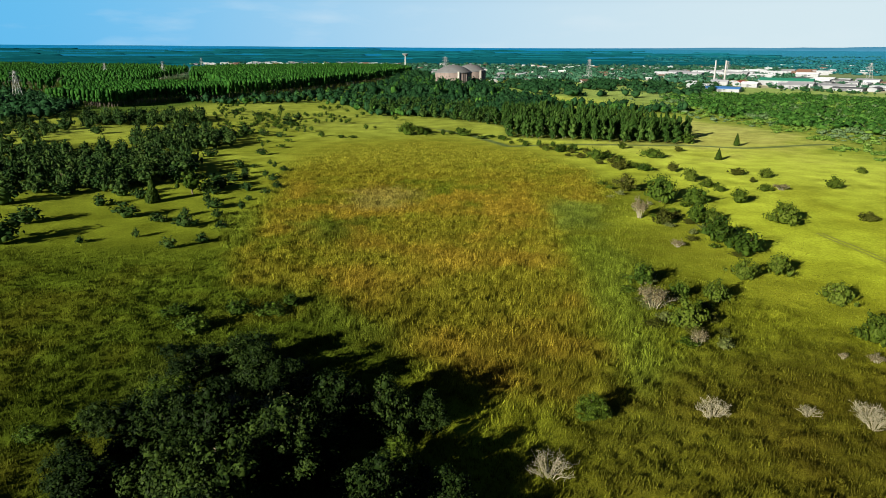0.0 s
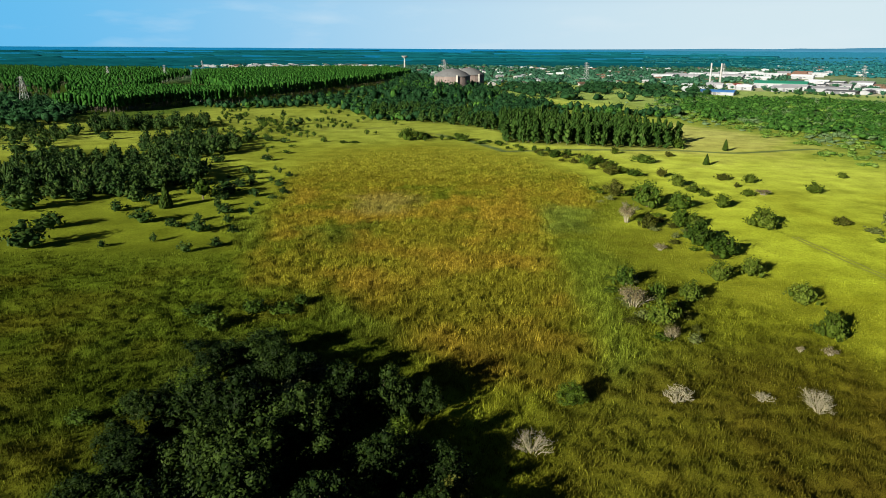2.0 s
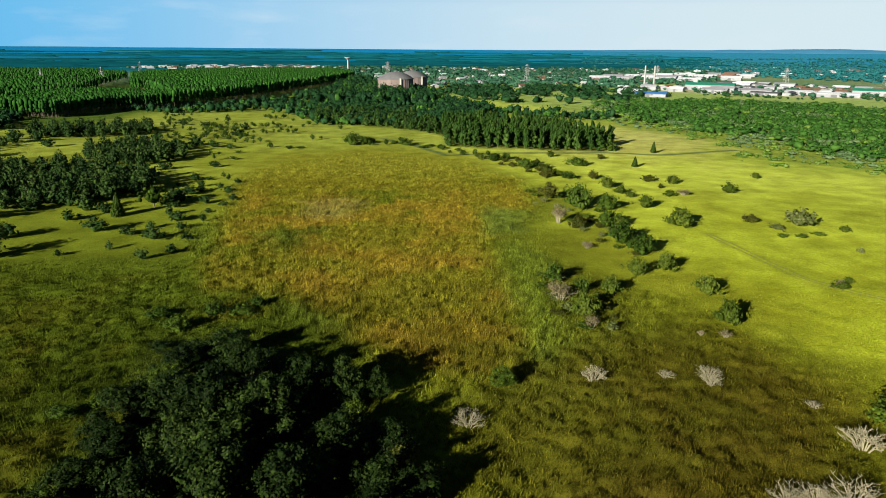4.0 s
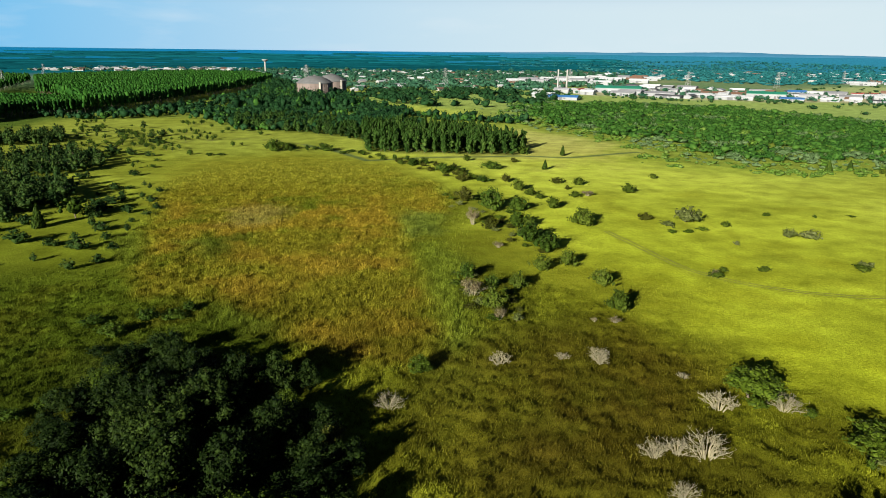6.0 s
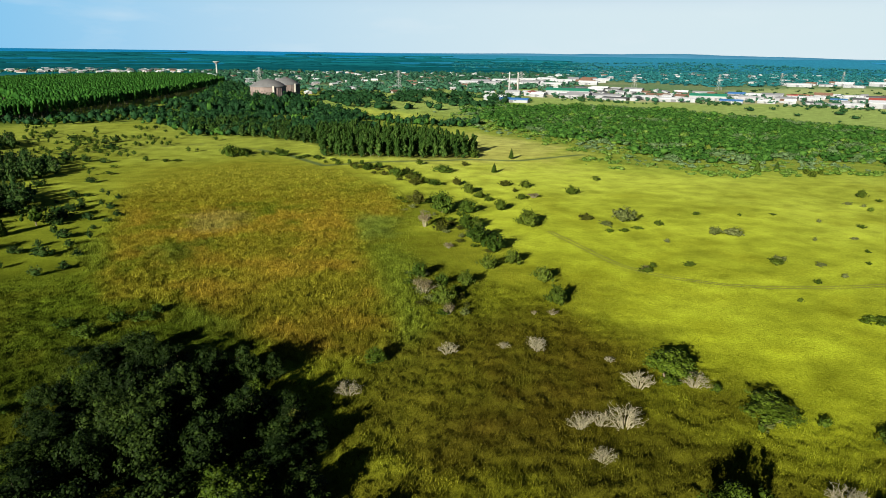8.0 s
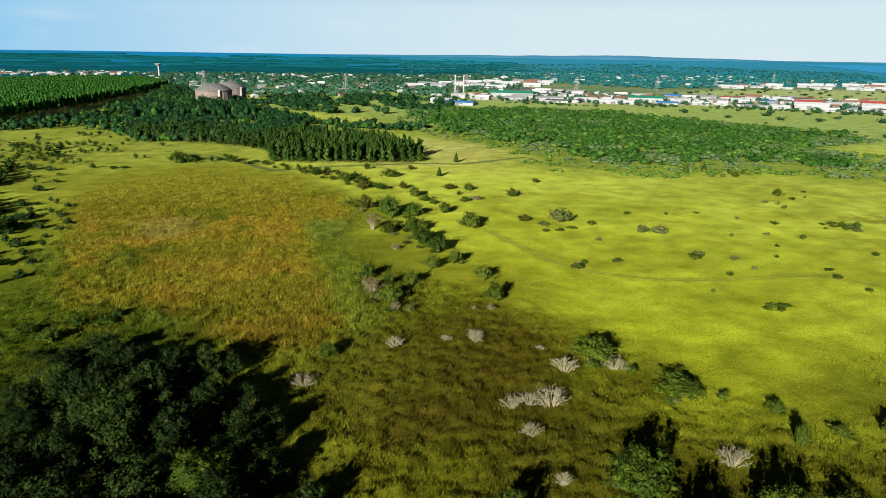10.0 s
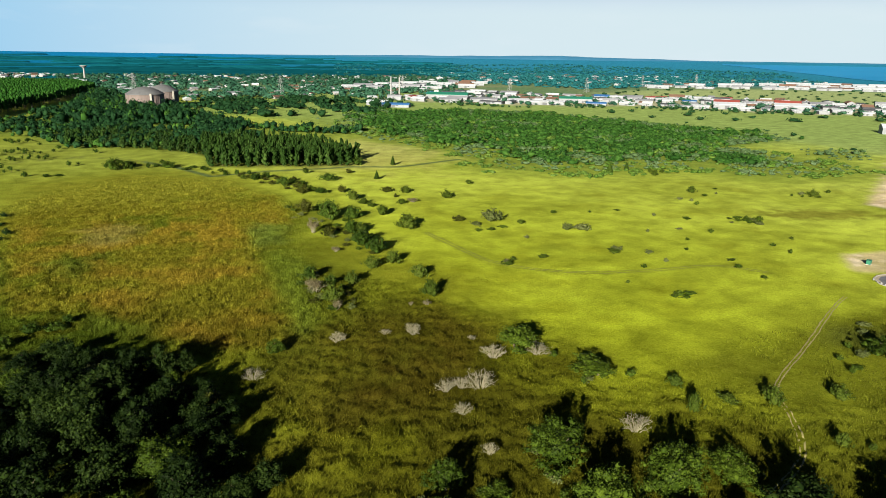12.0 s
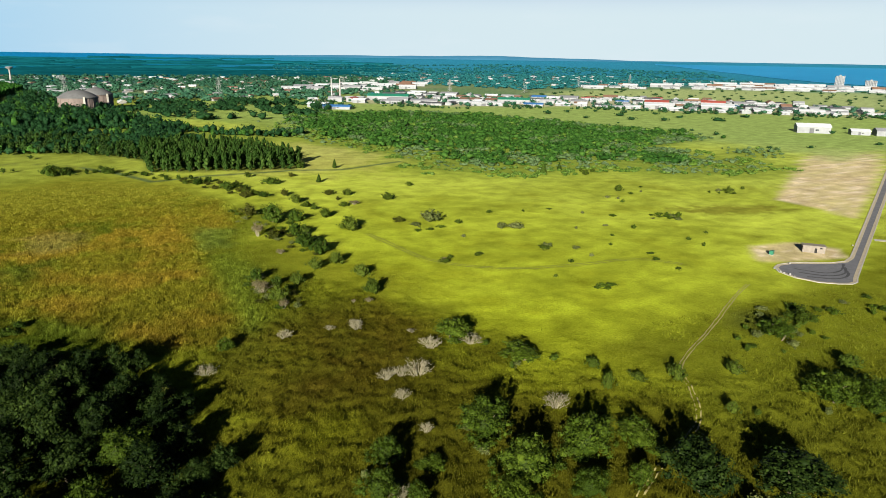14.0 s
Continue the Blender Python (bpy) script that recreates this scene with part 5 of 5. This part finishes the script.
part("cabinet", block(bmesh.new(), 2.1, 1.5, 1.5, 0, 0, 0.15, 0.05), M_GREENMETAL, box)
part("lid", block(bmesh.new(), 2.3, 1.7, 0.12, 0, 0, 1.65, 0.04), M_GREENMETAL, box)
for i, (x, y) in enumerate(((233.2, 69.5), (232.0, 67.2), (231.6, 65.5), (231.2, 63.6), (231.5, 61.2), (231.2, 59.0), (245, 71), (298, 77))):
    rr = np.random.default_rng(60 + i)
    s = rr.uniform(0.5, 0.8)
    v = ICO_V * (1 + rr.normal(0, 0.09, (len(ICO_V), 1))) * [s * 0.6, s * 0.5, s * 0.6] + [0, 0, s * 0.45]
    st = new("marker_stone", mesh_data("marker_stone", v, ICO_F, M_WHITE))
    st.matrix_basis = pose(x, y, 0.06, 0, 0, 40 * i)
    tagged(st, "whitewashed marker stone at the kerb", "stone", "marker stones")

# ---- tanks, towers and town ----
M_TANK = plain("tank_concrete", (0.115, 0.092, 0.088), (0.175, 0.142, 0.134), 0.06, 0.85, 0.2)
M_TANKROOF = plain("tank_roof", (0.075, 0.078, 0.085), (0.125, 0.13, 0.14), 0.06, 0.8)
M_STEEL = plain("galvanised_steel", (0.20, 0.21, 0.22), (0.30, 0.31, 0.32), 0.3, 0.55, metal=0.3)


def tank(x, y, radius, height):
    """A domed round reservoir: ribbed wall, shallow roof, ring beam, ladder."""
    ob = thing("storage_tank", "huge round brown concrete storage tank with a shallow domed roof", "tank", "storage tanks", pose(x, y, 0, 0, 0, 20 * (x > 30)))
    bm = bmesh.new()
    bmesh.ops.create_cone(bm, cap_ends=True, segments=72, radius1=radius, radius2=radius, depth=height + 1, matrix=Matrix.Translation((0, 0, height / 2 - 0.5)))
    part("wall", bm, M_TANK, ob)
    bm = bmesh.new()
    last = None
    for k in range(7):
        rr, zz = (radius + 0.6) * (1 - k / 6), height + 9.0 * (1 - (1 - k / 6) ** 2)
        row = [bm.verts.new((rr * math.cos(a * math.pi / 36), rr * math.sin(a * math.pi / 36), zz)) for a in range(72)] if k < 6 else None
        if last and row:
            for a in range(72):
                bm.faces.new((last[a], last[(a + 1) % 72], row[(a + 1) % 72], row[a]))
        elif last:
            tip = bm.verts.new((0, 0, zz))
            for a in range(72):
                bm.faces.new((last[a], last[(a + 1) % 72], tip))
        last = row
    part("roof", bm, M_TANKROOF, ob)
    rib = bmesh.new()
    block(rib, 0.7, 0.5, height, 0, 0, 0)
    me = bpy.data.meshes.new("rib")
    rib.to_mesh(me)
    rib.free()
    me.materials.append(M_TANK)
    for k in range(24):
        r = new("rib", me)
        r.parent = ob
        a = k * math.pi / 12
        r.matrix_basis = pose(radius * math.cos(a), radius * math.sin(a), 0, 0, 0, 90 + k * 15)
    bm = bmesh.new()
    bmesh.ops.create_cone(bm, cap_ends=True, segments=72, radius1=radius + 0.9, radius2=radius + 0.9, depth=1.0, matrix=Matrix.Translation((0, 0, height - 0.2)))
    part("ring_beam", bm, M_TANKROOF, ob)
    part("stair", block(bmesh.new(), 2.2, 1.0, height + 1, 6, -radius - 0.4, 0), M_CONCRETE, ob, "pale concrete stair shaft")
    part("roof_vent", block(bmesh.new(), 3, 3, 1.5, 0, 0, height + 8.6, 0.2), M_TANKROOF, ob)
    return ob


tank(12, 925, 23.5, 21.5)
tank(37, 1000, 21, 21)

PYLON = []


def pylon(x, y, height, turn):
    """A lattice transmission tower: four legs, braces, three pairs of arms."""
    if PYLON:
        first, h0 = PYLON[0]
        k = height / h0
        return copy_thing(first, pose(x, y, 0, 0, 0, turn) @ Matrix.Scale(k, 4))
    ob = thing("transmission_tower", "grey lattice steel transmission tower above the trees", "pylon", "transmission towers", pose(x, y, 0, 0, 0, turn))
    h = height
    half = lambda z: 3.2 * (1 - z / h) ** 1.3 + 0.7
    for sx_ in (-1, 1):
        for sy_ in (-1, 1):
            zs = [0, h * 0.3, h * 0.6, h * 0.97]
            pieces = [stick((sx_ * half(a), sy_ * half(a), a), (sx_ * half(b), sy_ * half(b), b), 0.17, 0.14, 4) for a, b in zip(zs, zs[1:])]
            part("leg", mesh_data("leg", *gather(pieces), M_STEEL), None, ob)
    zs = [h * k for k in (0.02, 0.16, 0.3, 0.43, 0.55, 0.66, 0.76, 0.86, 0.96)]
    pieces = []
    for axis_ in (0, 1):
        for s in (-1, 1):
            for a, b in zip(zs, zs[1:]):
                for q in (-1, 1):
                    p0, p1 = [0, 0, a], [0, 0, b]
                    p0[axis_], p0[1 - axis_] = q * half(a), s * half(a)
                    p1[axis_], p1[1 - axis_] = -q * half(b), s * half(b)
                    pieces.append(stick(p0, p1, 0.08, 0.08, 3))
    tagged(part("bracing", mesh_data("bracing", *gather(pieces), M_STEEL), None, ob), kind="stuff")
    for z, w in ((0.66, 6.5), (0.78, 5.5), (0.9, 4.5)):
        for s in (-1, 1):
            p = [stick((0, -0.7, h * z), (s * w, 0, h * z), 0.2, 0.12, 4), stick((0, 0.7, h * z), (s * w, 0, h * z), 0.2, 0.12, 4),
                 stick((0, 0, h * z + 2), (s * w, 0, h * z), 0.16, 0.12, 4)]
            arm = part("arm", mesh_data("arm", *gather(p), M_STEEL), None, ob)
            part("insulator", mesh_data("insulator", *stick((s * w, 0, h * z), (s * w, 0, h * z - 1.8), 0.16, 0.16, 5), M_DARK), None, arm)
    PYLON.append((ob, h))
    return ob


for x, y, h, a in ((-398, 659, 29, 60), (-525, 1104, 27, 60), (-457, 1159, 29, 60), (-560, 1650, 28, 60), (251, 1238, 36, 30), (2, 1300, 38, 30),
                   (533, 1345, 33, 20), (698, 1170, 34, 10), (923, 1223, 33, 10), (1500, 1500, 34, 10), (1240, 1420, 32, 10)):
    pylon(x, y, h, a)

mast = thing("water_tower", "white mushroom-shaped concrete water tower over the town", "water tower", m=pose(-104, 1914, -2))
bm = bmesh.new()
bmesh.ops.create_cone(bm, cap_ends=True, segments=20, radius1=2.6, radius2=1.8, depth=34, matrix=Matrix.Translation((0, 0, 16)))
part("shaft", bm, M_WHITE, mast)
bm = bmesh.new()
bmesh.ops.create_cone(bm, cap_ends=True, segments=24, radius1=2, radius2=9, depth=6, matrix=Matrix.Translation((0, 0, 35.5)))
bmesh.ops.create_cone(bm, cap_ends=True, segments=24, radius1=9, radius2=8, depth=1.2, matrix=Matrix.Translation((0, 0, 39)))
part("bowl", bm, M_WHITE, mast)
for cx, cy, mat, tag in ((454, 1153, M_WHITE, "slim white industrial chimney beside the sheds"), (440, 1160, M_STEEL, "slim grey industrial chimney beside a white one")):
    chim = thing("chimney", tag, "chimney", "industrial chimneys", pose(cx, cy, 0))
    bm = bmesh.new()
    bmesh.ops.create_cone(bm, cap_ends=True, segments=16, radius1=1.7, radius2=1.2, depth=36, matrix=Matrix.Translation((0, 0, 17.5)))
    part("shaft", bm, mat, chim)
    for z in (14, 24, 33):
        bm = bmesh.new()
        bmesh.ops.create_cone(bm, cap_ends=True, segments=16, radius1=1.85, radius2=1.8, depth=0.8, matrix=Matrix.Translation((0, 0, z)))
        part("collar", bm, M_STEEL, chim)

ROOFS = {
    "white": plain("white_roof_sheet", (0.36, 0.39, 0.44), (0.50, 0.53, 0.58), 0.05, 0.5),
    "grey": plain("grey_roof_sheet", (0.15, 0.16, 0.19), (0.24, 0.25, 0.28), 0.05, 0.5),
    "green": plain("green_roof_sheet", (0.012, 0.13, 0.085), (0.02, 0.18, 0.12), 0.05, 0.5),
    "red": plain("red_roof_sheet", (0.22, 0.045, 0.035), (0.30, 0.07, 0.055), 0.05, 0.6),
    "blue": plain("blue_roof_sheet", (0.02, 0.09, 0.26), (0.04, 0.14, 0.36), 0.05, 0.5),
    "brown": plain("brown_tiles", (0.10, 0.055, 0.04), (0.17, 0.10, 0.07), 0.3, 0.8),
    "dark": plain("dark_roof_sheet", (0.05, 0.055, 0.065), (0.09, 0.095, 0.11), 0.05, 0.6),
}
M_WALL = plain("pale_walls", (0.14, 0.15, 0.17), (0.23, 0.245, 0.27), 0.08, 0.75)
BUILT = {}


def gable(w, d, h, rise, over=0.6, thick=0.35):
    """A gabled roof with eaves and thickness, its ridge along x."""
    bm = bmesh.new()
    y = d / 2 + over
    x = w / 2 + over
    drop = rise * over / (d / 2)
    sec = [(-y, h - drop), (0, h + rise), (y, h - drop), (y, h - drop - thick), (0, h + rise - thick), (-y, h - drop - thick)]
    a = [bm.verts.new((-x, p, q)) for p, q in sec]
    b = [bm.verts.new((x, p, q)) for p, q in sec]
    for i in range(6):
        j = (i + 1) % 6
        bm.faces.new((a[i], a[j], b[j], b[i]))
    for r in (a, b):
        bm.faces.new((r[0], r[1], r[4], r[5]))
        bm.faces.new((r[1], r[2], r[3], r[4]))
    bmesh.ops.recalc_face_normals(bm, faces=bm.faces)
    return bm


def gabled_walls(w, d, h, rise):
    bm = bmesh.new()
    y, x = d / 2, w / 2
    sec = [(-y, -0.5), (y, -0.5), (y, h - 0.3), (0, h + rise - 0.3), (-y, h - 0.3)]
    a = [bm.verts.new((-x, p, q)) for p, q in sec]
    b = [bm.verts.new((x, p, q)) for p, q in sec]
    for i in range(5):
        j = (i + 1) % 5
        bm.faces.new((a[i], a[j], b[j], b[i]))
    bm.faces.new(a)
    bm.faces.new(b)
    bmesh.ops.recalc_face_normals(bm, faces=bm.faces)
    return bm


def shed(x, y, w, d, h, colour, turn):
    """An industrial shed with a gabled sheet roof, roller doors and windows. Sheds of one colour and build are copies."""
    key = ("shed", colour)
    if key in BUILT:
        first, (w0, d0, h0) = BUILT[key]
        return copy_thing(first, pose(x, y, 0, 0, 0, turn) @ Matrix.Diagonal((w / w0, d / d0, h / h0, 1)))
    ob = thing("warehouse", "large pale industrial shed with a %s sheet roof" % colour, "warehouse", "industrial sheds", pose(x, y, 0, 0, 0, turn))
    rise = d * 0.12
    part("wall", gabled_walls(w, d, h, rise), M_WALL, ob)
    part("roof", gable(w, d, h, rise), ROOFS[colour], ob, "%s sheet metal roof" % colour)
    n = max(1, int(w / 26))
    for k in range(n):
        cx = -w / 2 + w * (k + 0.5) / n
        for s in (-1, 1):
            part("roller_door", block(bmesh.new(), 4.2, 0.2, 4.2, cx - 2, s * (d / 2 + 0.06), 0), ROOFS["dark"], ob)
            wd = part("window", block(bmesh.new(), 3.0, 0.16, 1.2, cx + 3, s * (d / 2 + 0.05), 2.2), M_GLASS, ob)
            part("sill", block(bmesh.new(), 3.2, 0.35, 0.15, cx + 3, s * (d / 2 + 0.1), 2.0), M_CONCRETE, wd)
    BUILT[key] = (ob, (w, d, h))
    return ob


def house(x, y, w, d, colour, turn):
    """A small house with a gabled roof, door and windows."""
    key = ("house", colour)
    if key in BUILT:
        first, (w0, d0) = BUILT[key]
        return copy_thing(first, pose(x, y, 0, 0, 0, turn) @ Matrix.Diagonal((w / w0, d / d0, 1, 1)))
    ob = thing("house", "small pale single-storey house with a %s roof among trees" % colour, "house", "houses of the town", pose(x, y, 0, 0, 0, turn))
    part("wall", gabled_walls(w, d, 3.6, 2.0), M_WHITE, ob)
    part("roof", gable(w, d, 3.6, 2.0), ROOFS[colour], ob)
    part("door", block(bmesh.new(), 1.0, 0.2, 2.1, 0.5, -d / 2 - 0.05, 0), ROOFS["brown"], ob)
    for s in (-1, 1):
        part("window", block(bmesh.new(), 2.4, 0.16, 1.2, -s * 0.3 * w, s * (d / 2 + 0.04), 1.1), M_GLASS, ob)
    BUILT[key] = (ob, (w, d))
    return ob


# landmarks of the industrial strip
for x, y, w, d, h, col, a in ((520, 1080, 74, 28, 8, "green", -32), (356, 905, 42, 18, 4.5, "blue", -32), (343, 950, 32, 18, 6, "white", -34), (545, 985, 46, 20, 5, "grey", -33),
                              (620, 905, 56, 20, 5, "white", -33), (700, 940, 56, 24, 7, "green", -36), (690, 866, 32, 16, 4, "blue", -40),
                              (757, 408, 36, 16, 8, "white", -42), (790, 372, 20, 12, 5, "white", -42), (808, 352, 24, 16, 6, "grey", -42), (828, 336, 16, 12, 5, "white", -42),
                              (846, 322, 22, 14, 5, "grey", -42), (860, 750, 46, 26, 8, "white", -45), (905, 800, 40, 24, 8, "red", -45), (940, 700, 50, 28, 8, "white", -48), (1000, 760, 40, 22, 8, "red", -46)):
    shed(x, y, w, d, h, col, a)
rnd = random.Random(7)
taken = [(520, 1075), (545, 985), (620, 905), (700, 930), (690, 860), (860, 750), (905, 800), (940, 700), (1000, 760)]
for x, y in fill(INDUSTRY, 31, 71, 5000, 165):
    if min((x - a) ** 2 + (y - b) ** 2 for a, b in taken) > 38 ** 2:
        k = rnd.random()
        shed(x, y, rnd.uniform(12, 38), rnd.uniform(8, 22), rnd.uniform(3, 6), "white" if k < 0.40 else "grey" if k < 0.68 else "dark" if k < 0.84 else "red" if k < 0.89 else "blue" if k < 0.92 else "brown", -42 + rnd.uniform(-6, 6) + 90 * (rnd.random() < 0.2))
for x, y in fill([(1245, 1369), (1473, 1287), (1678, 1179), (1889, 981), (2000, 900), (2200, 1200), (2050, 1420), (1600, 1520), (1300, 1500)], 62, 72, 2000, 80):
    shed(x, y, rnd.uniform(24, 70), rnd.uniform(14, 26), rnd.uniform(4, 8), rnd.choice(["white", "white", "white", "grey", "brown"]), -50 + rnd.uniform(-8, 8))
for x, y in fill(TOWN, 44, 73, 4000, 105):
    house(x, y, rnd.uniform(12, 24), rnd.uniform(8, 13), rnd.choice(["white", "brown", "grey", "white", "white"]), rnd.uniform(0, 180))
for x, y in fill(WEST_TOWN, 34, 77, 3000, 95):
    house(x, y, rnd.uniform(14, 26), rnd.uniform(9, 14), rnd.choice(["white", "grey", "white", "white", "brown"]), rnd.uniform(0, 180))
MIDTOWN = [(-60, 1120), (-140, 1650), (150, 1560), (380, 1450), (560, 1380), (640, 1260), (382, 1090), (290, 1150), (97, 1105)]
for x, y in fill(MIDTOWN, 55, 76, 900, 55):
    house(x, y, rnd.uniform(12, 26), rnd.uniform(8, 13), rnd.choice(["white", "brown", "grey", "white"]), rnd.uniform(0, 180))
for x, y in fill(SUBURB, 75, 74, 2000, 85):
    house(x, y, rnd.uniform(14, 30), rnd.uniform(9, 14), rnd.choice(["white", "white", "grey", "brown"]), rnd.uniform(0, 180))
for x, y in fill([(420, 1450), (560, 1380), (760, 1450), (900, 1700), (600, 1620)], 46, 75, 900, 40):
    shed(x, y, rnd.uniform(24, 50), rnd.uniform(14, 24), rnd.uniform(5, 8), rnd.choice(["white", "white", "white", "grey", "brown"]), -35 + rnd.uniform(-10, 10))


def flats(x, y, w, d, storeys, turn):
    """A block of flats with a window for every bay and storey."""
    ob = thing("apartment_block", "tall pale apartment block beyond the industrial strip", "apartment block", "apartment blocks", pose(x, y, 0, 0, 0, turn))
    h = storeys * 3.2
    part("wall", block(bmesh.new(), w, d, h + 0.5, 0, 0, -0.5), M_WALL, ob)
    part("roof", block(bmesh.new(), w + 0.6, d + 0.6, 0.8, 0, 0, h), M_WHITE, ob)
    part("lift_house", block(bmesh.new(), 7, 6, 3.5, 0, 0, h + 0.8), M_WALL, ob)
    me = bpy.data.meshes.new("window")
    bm = block(bmesh.new(), 2.6, 0.25, 1.6)
    bm.to_mesh(me)
    bm.free()
    me.materials.append(M_GLASS)
    for k in range(storeys):
        for i in range(int(w / 4.5)):
            o = new("window", me)
            o.parent = ob
            o.matrix_basis = pose(-w / 2 + 4.5 * (i + 0.6), -d / 2 - 0.05, 1 + 3.2 * k)
    return ob


flats(2282, 1343, 28, 16, 10, -55)
flats(2345, 1275, 34, 18, 6, -55)

# ---- far trees ----
wood("town_trees", "dark green garden and street trees of the town", broken(fill(TOWN, 17, 81, 12000, 2200), 90, 0.34, 66), (5, 9), (5, 9), M_TOWN_LEAF_HAZE, 82, 8, 0.3, 1)
wood("town_trees", "dark green trees of the suburb behind the plantation", fill(WEST_TOWN, 24, 28, 5000, 300), (4, 7), (4, 8), M_TOWN_LEAF_HAZE, 27, 8, 0.3, 1)
wood("park_trees", "scattered dark trees on the park grass", broken(fill(PARK, 10, 83, 3000, 420), 38, 0.50, 96), (5, 11), (3.5, 8), M_BELT, 84)
wood("town_trees", "dark green trees between the park and the town", broken(fill(MIDTOWN, 13, 97, 9000, 1300), 60, 0.40, 98), (5, 10), (4, 8), M_TOWN_LEAF_HAZE, 99, 8, 0.3, 1)
FRONT = [(330, 900), (470, 905), (560, 830), (700, 800), (770, 740), (850, 640), (980, 530), (1060, 480), (1075, 506), (998, 561), (877, 672), (800, 765), (744, 845), (598, 875), (475, 980), (382, 1075)]
wood("verge_trees", "dark trees and bushes in front of the sheds", broken(fill(FRONT, 8, 93, 5000, 420), 60, 0.42, 94), (2.5, 6), (2, 5), M_BELT, 95)
wood("industry_trees", "dark trees between the industrial sheds", fill(INDUSTRY, 15, 85, 6500, 620), (3, 7), (2.5, 6), M_TOWN_LEAF_HAZE, 86)
wood("suburb_trees", "trees of the far suburb with haze painted into blue-green leaves", fill(SUBURB, 24, 87, 12000, 1900), (4, 8), (8, 14), M_FAR_LEAF_HAZE, 88, 8, 0.3, 1)
wood("field_trees", "scattered dark trees on the far fields", fill(EAST_FIELD, 45, 89, 900, 130) + fill(GREEN2, 40, 90, 300, 30), (2.5, 5), (3, 7), M_BELT, 91)
FAR_SUBURB = [(700, 2500), (1000, 3600), (2300, 3300), (2750, 2300), (2250, 1650), (2000, 2300), (1100, 2700)]
wood("suburb_trees", "trees of the farthest suburb with haze painted into their leaves", broken(fill(FAR_SUBURB, 26, 78, 9000, 1300), 160, 0.38, 79), (3, 6), (8, 15), M_FAR_LEAF_HAZE, 80, 8, 0.3, 1)
# plantation blocks coloured blue-green to carry the haze of the far plain
M_FARWOOD_HAZE = plain("far_plantation", (0.002, 0.050, 0.068), (0.004, 0.072, 0.095), 0.02, 0.9, spec=0.0)


def far_woods(seed, count):
    """Long plantation blocks on the far plain with uneven tops, as one mesh."""
    r = np.random.default_rng(seed)
    vs, fs, k = [], [], 0
    for i in range(count):
        a, dist = np.radians(r.uniform(-50, 24)), r.uniform(2350, 4250)
        w, d = r.uniform(150, 800), r.uniform(20, 90)
        nx, ny = 14, 4
        u, v = np.meshgrid(np.linspace(-w / 2, w / 2, nx), np.linspace(-d / 2, d / 2, ny))
        turn = -a + r.normal(0, 0.15)
        x = np.sin(a) * dist + u * np.cos(turn) - v * np.sin(turn)
        y = np.cos(a) * dist + u * np.sin(turn) + v * np.cos(turn)
        z = relief(x, y) + r.uniform(3, 6.5) + r.normal(0, 0.5, x.shape)
        z[0], z[-1], z[:, 0], z[:, -1] = -1, -1, -1, -1
        vs.append(np.stack([x, y, z], 2).reshape(-1, 3))
        g = (np.arange(nx - 1)[None] + np.arange(ny - 1)[:, None] * nx).ravel()
        fs.append(np.stack([g, g + 1, g + 1 + nx, g + nx], 1) + k)
        k += nx * ny
    ob = new("far_plantation", mesh_data("far_plantation", np.concatenate(vs), np.concatenate(fs), M_FARWOOD_HAZE))
    return tagged(ob, "plantation blocks on the far plain, haze tinted into their dark blue-green", "plantation", kind="stuff")


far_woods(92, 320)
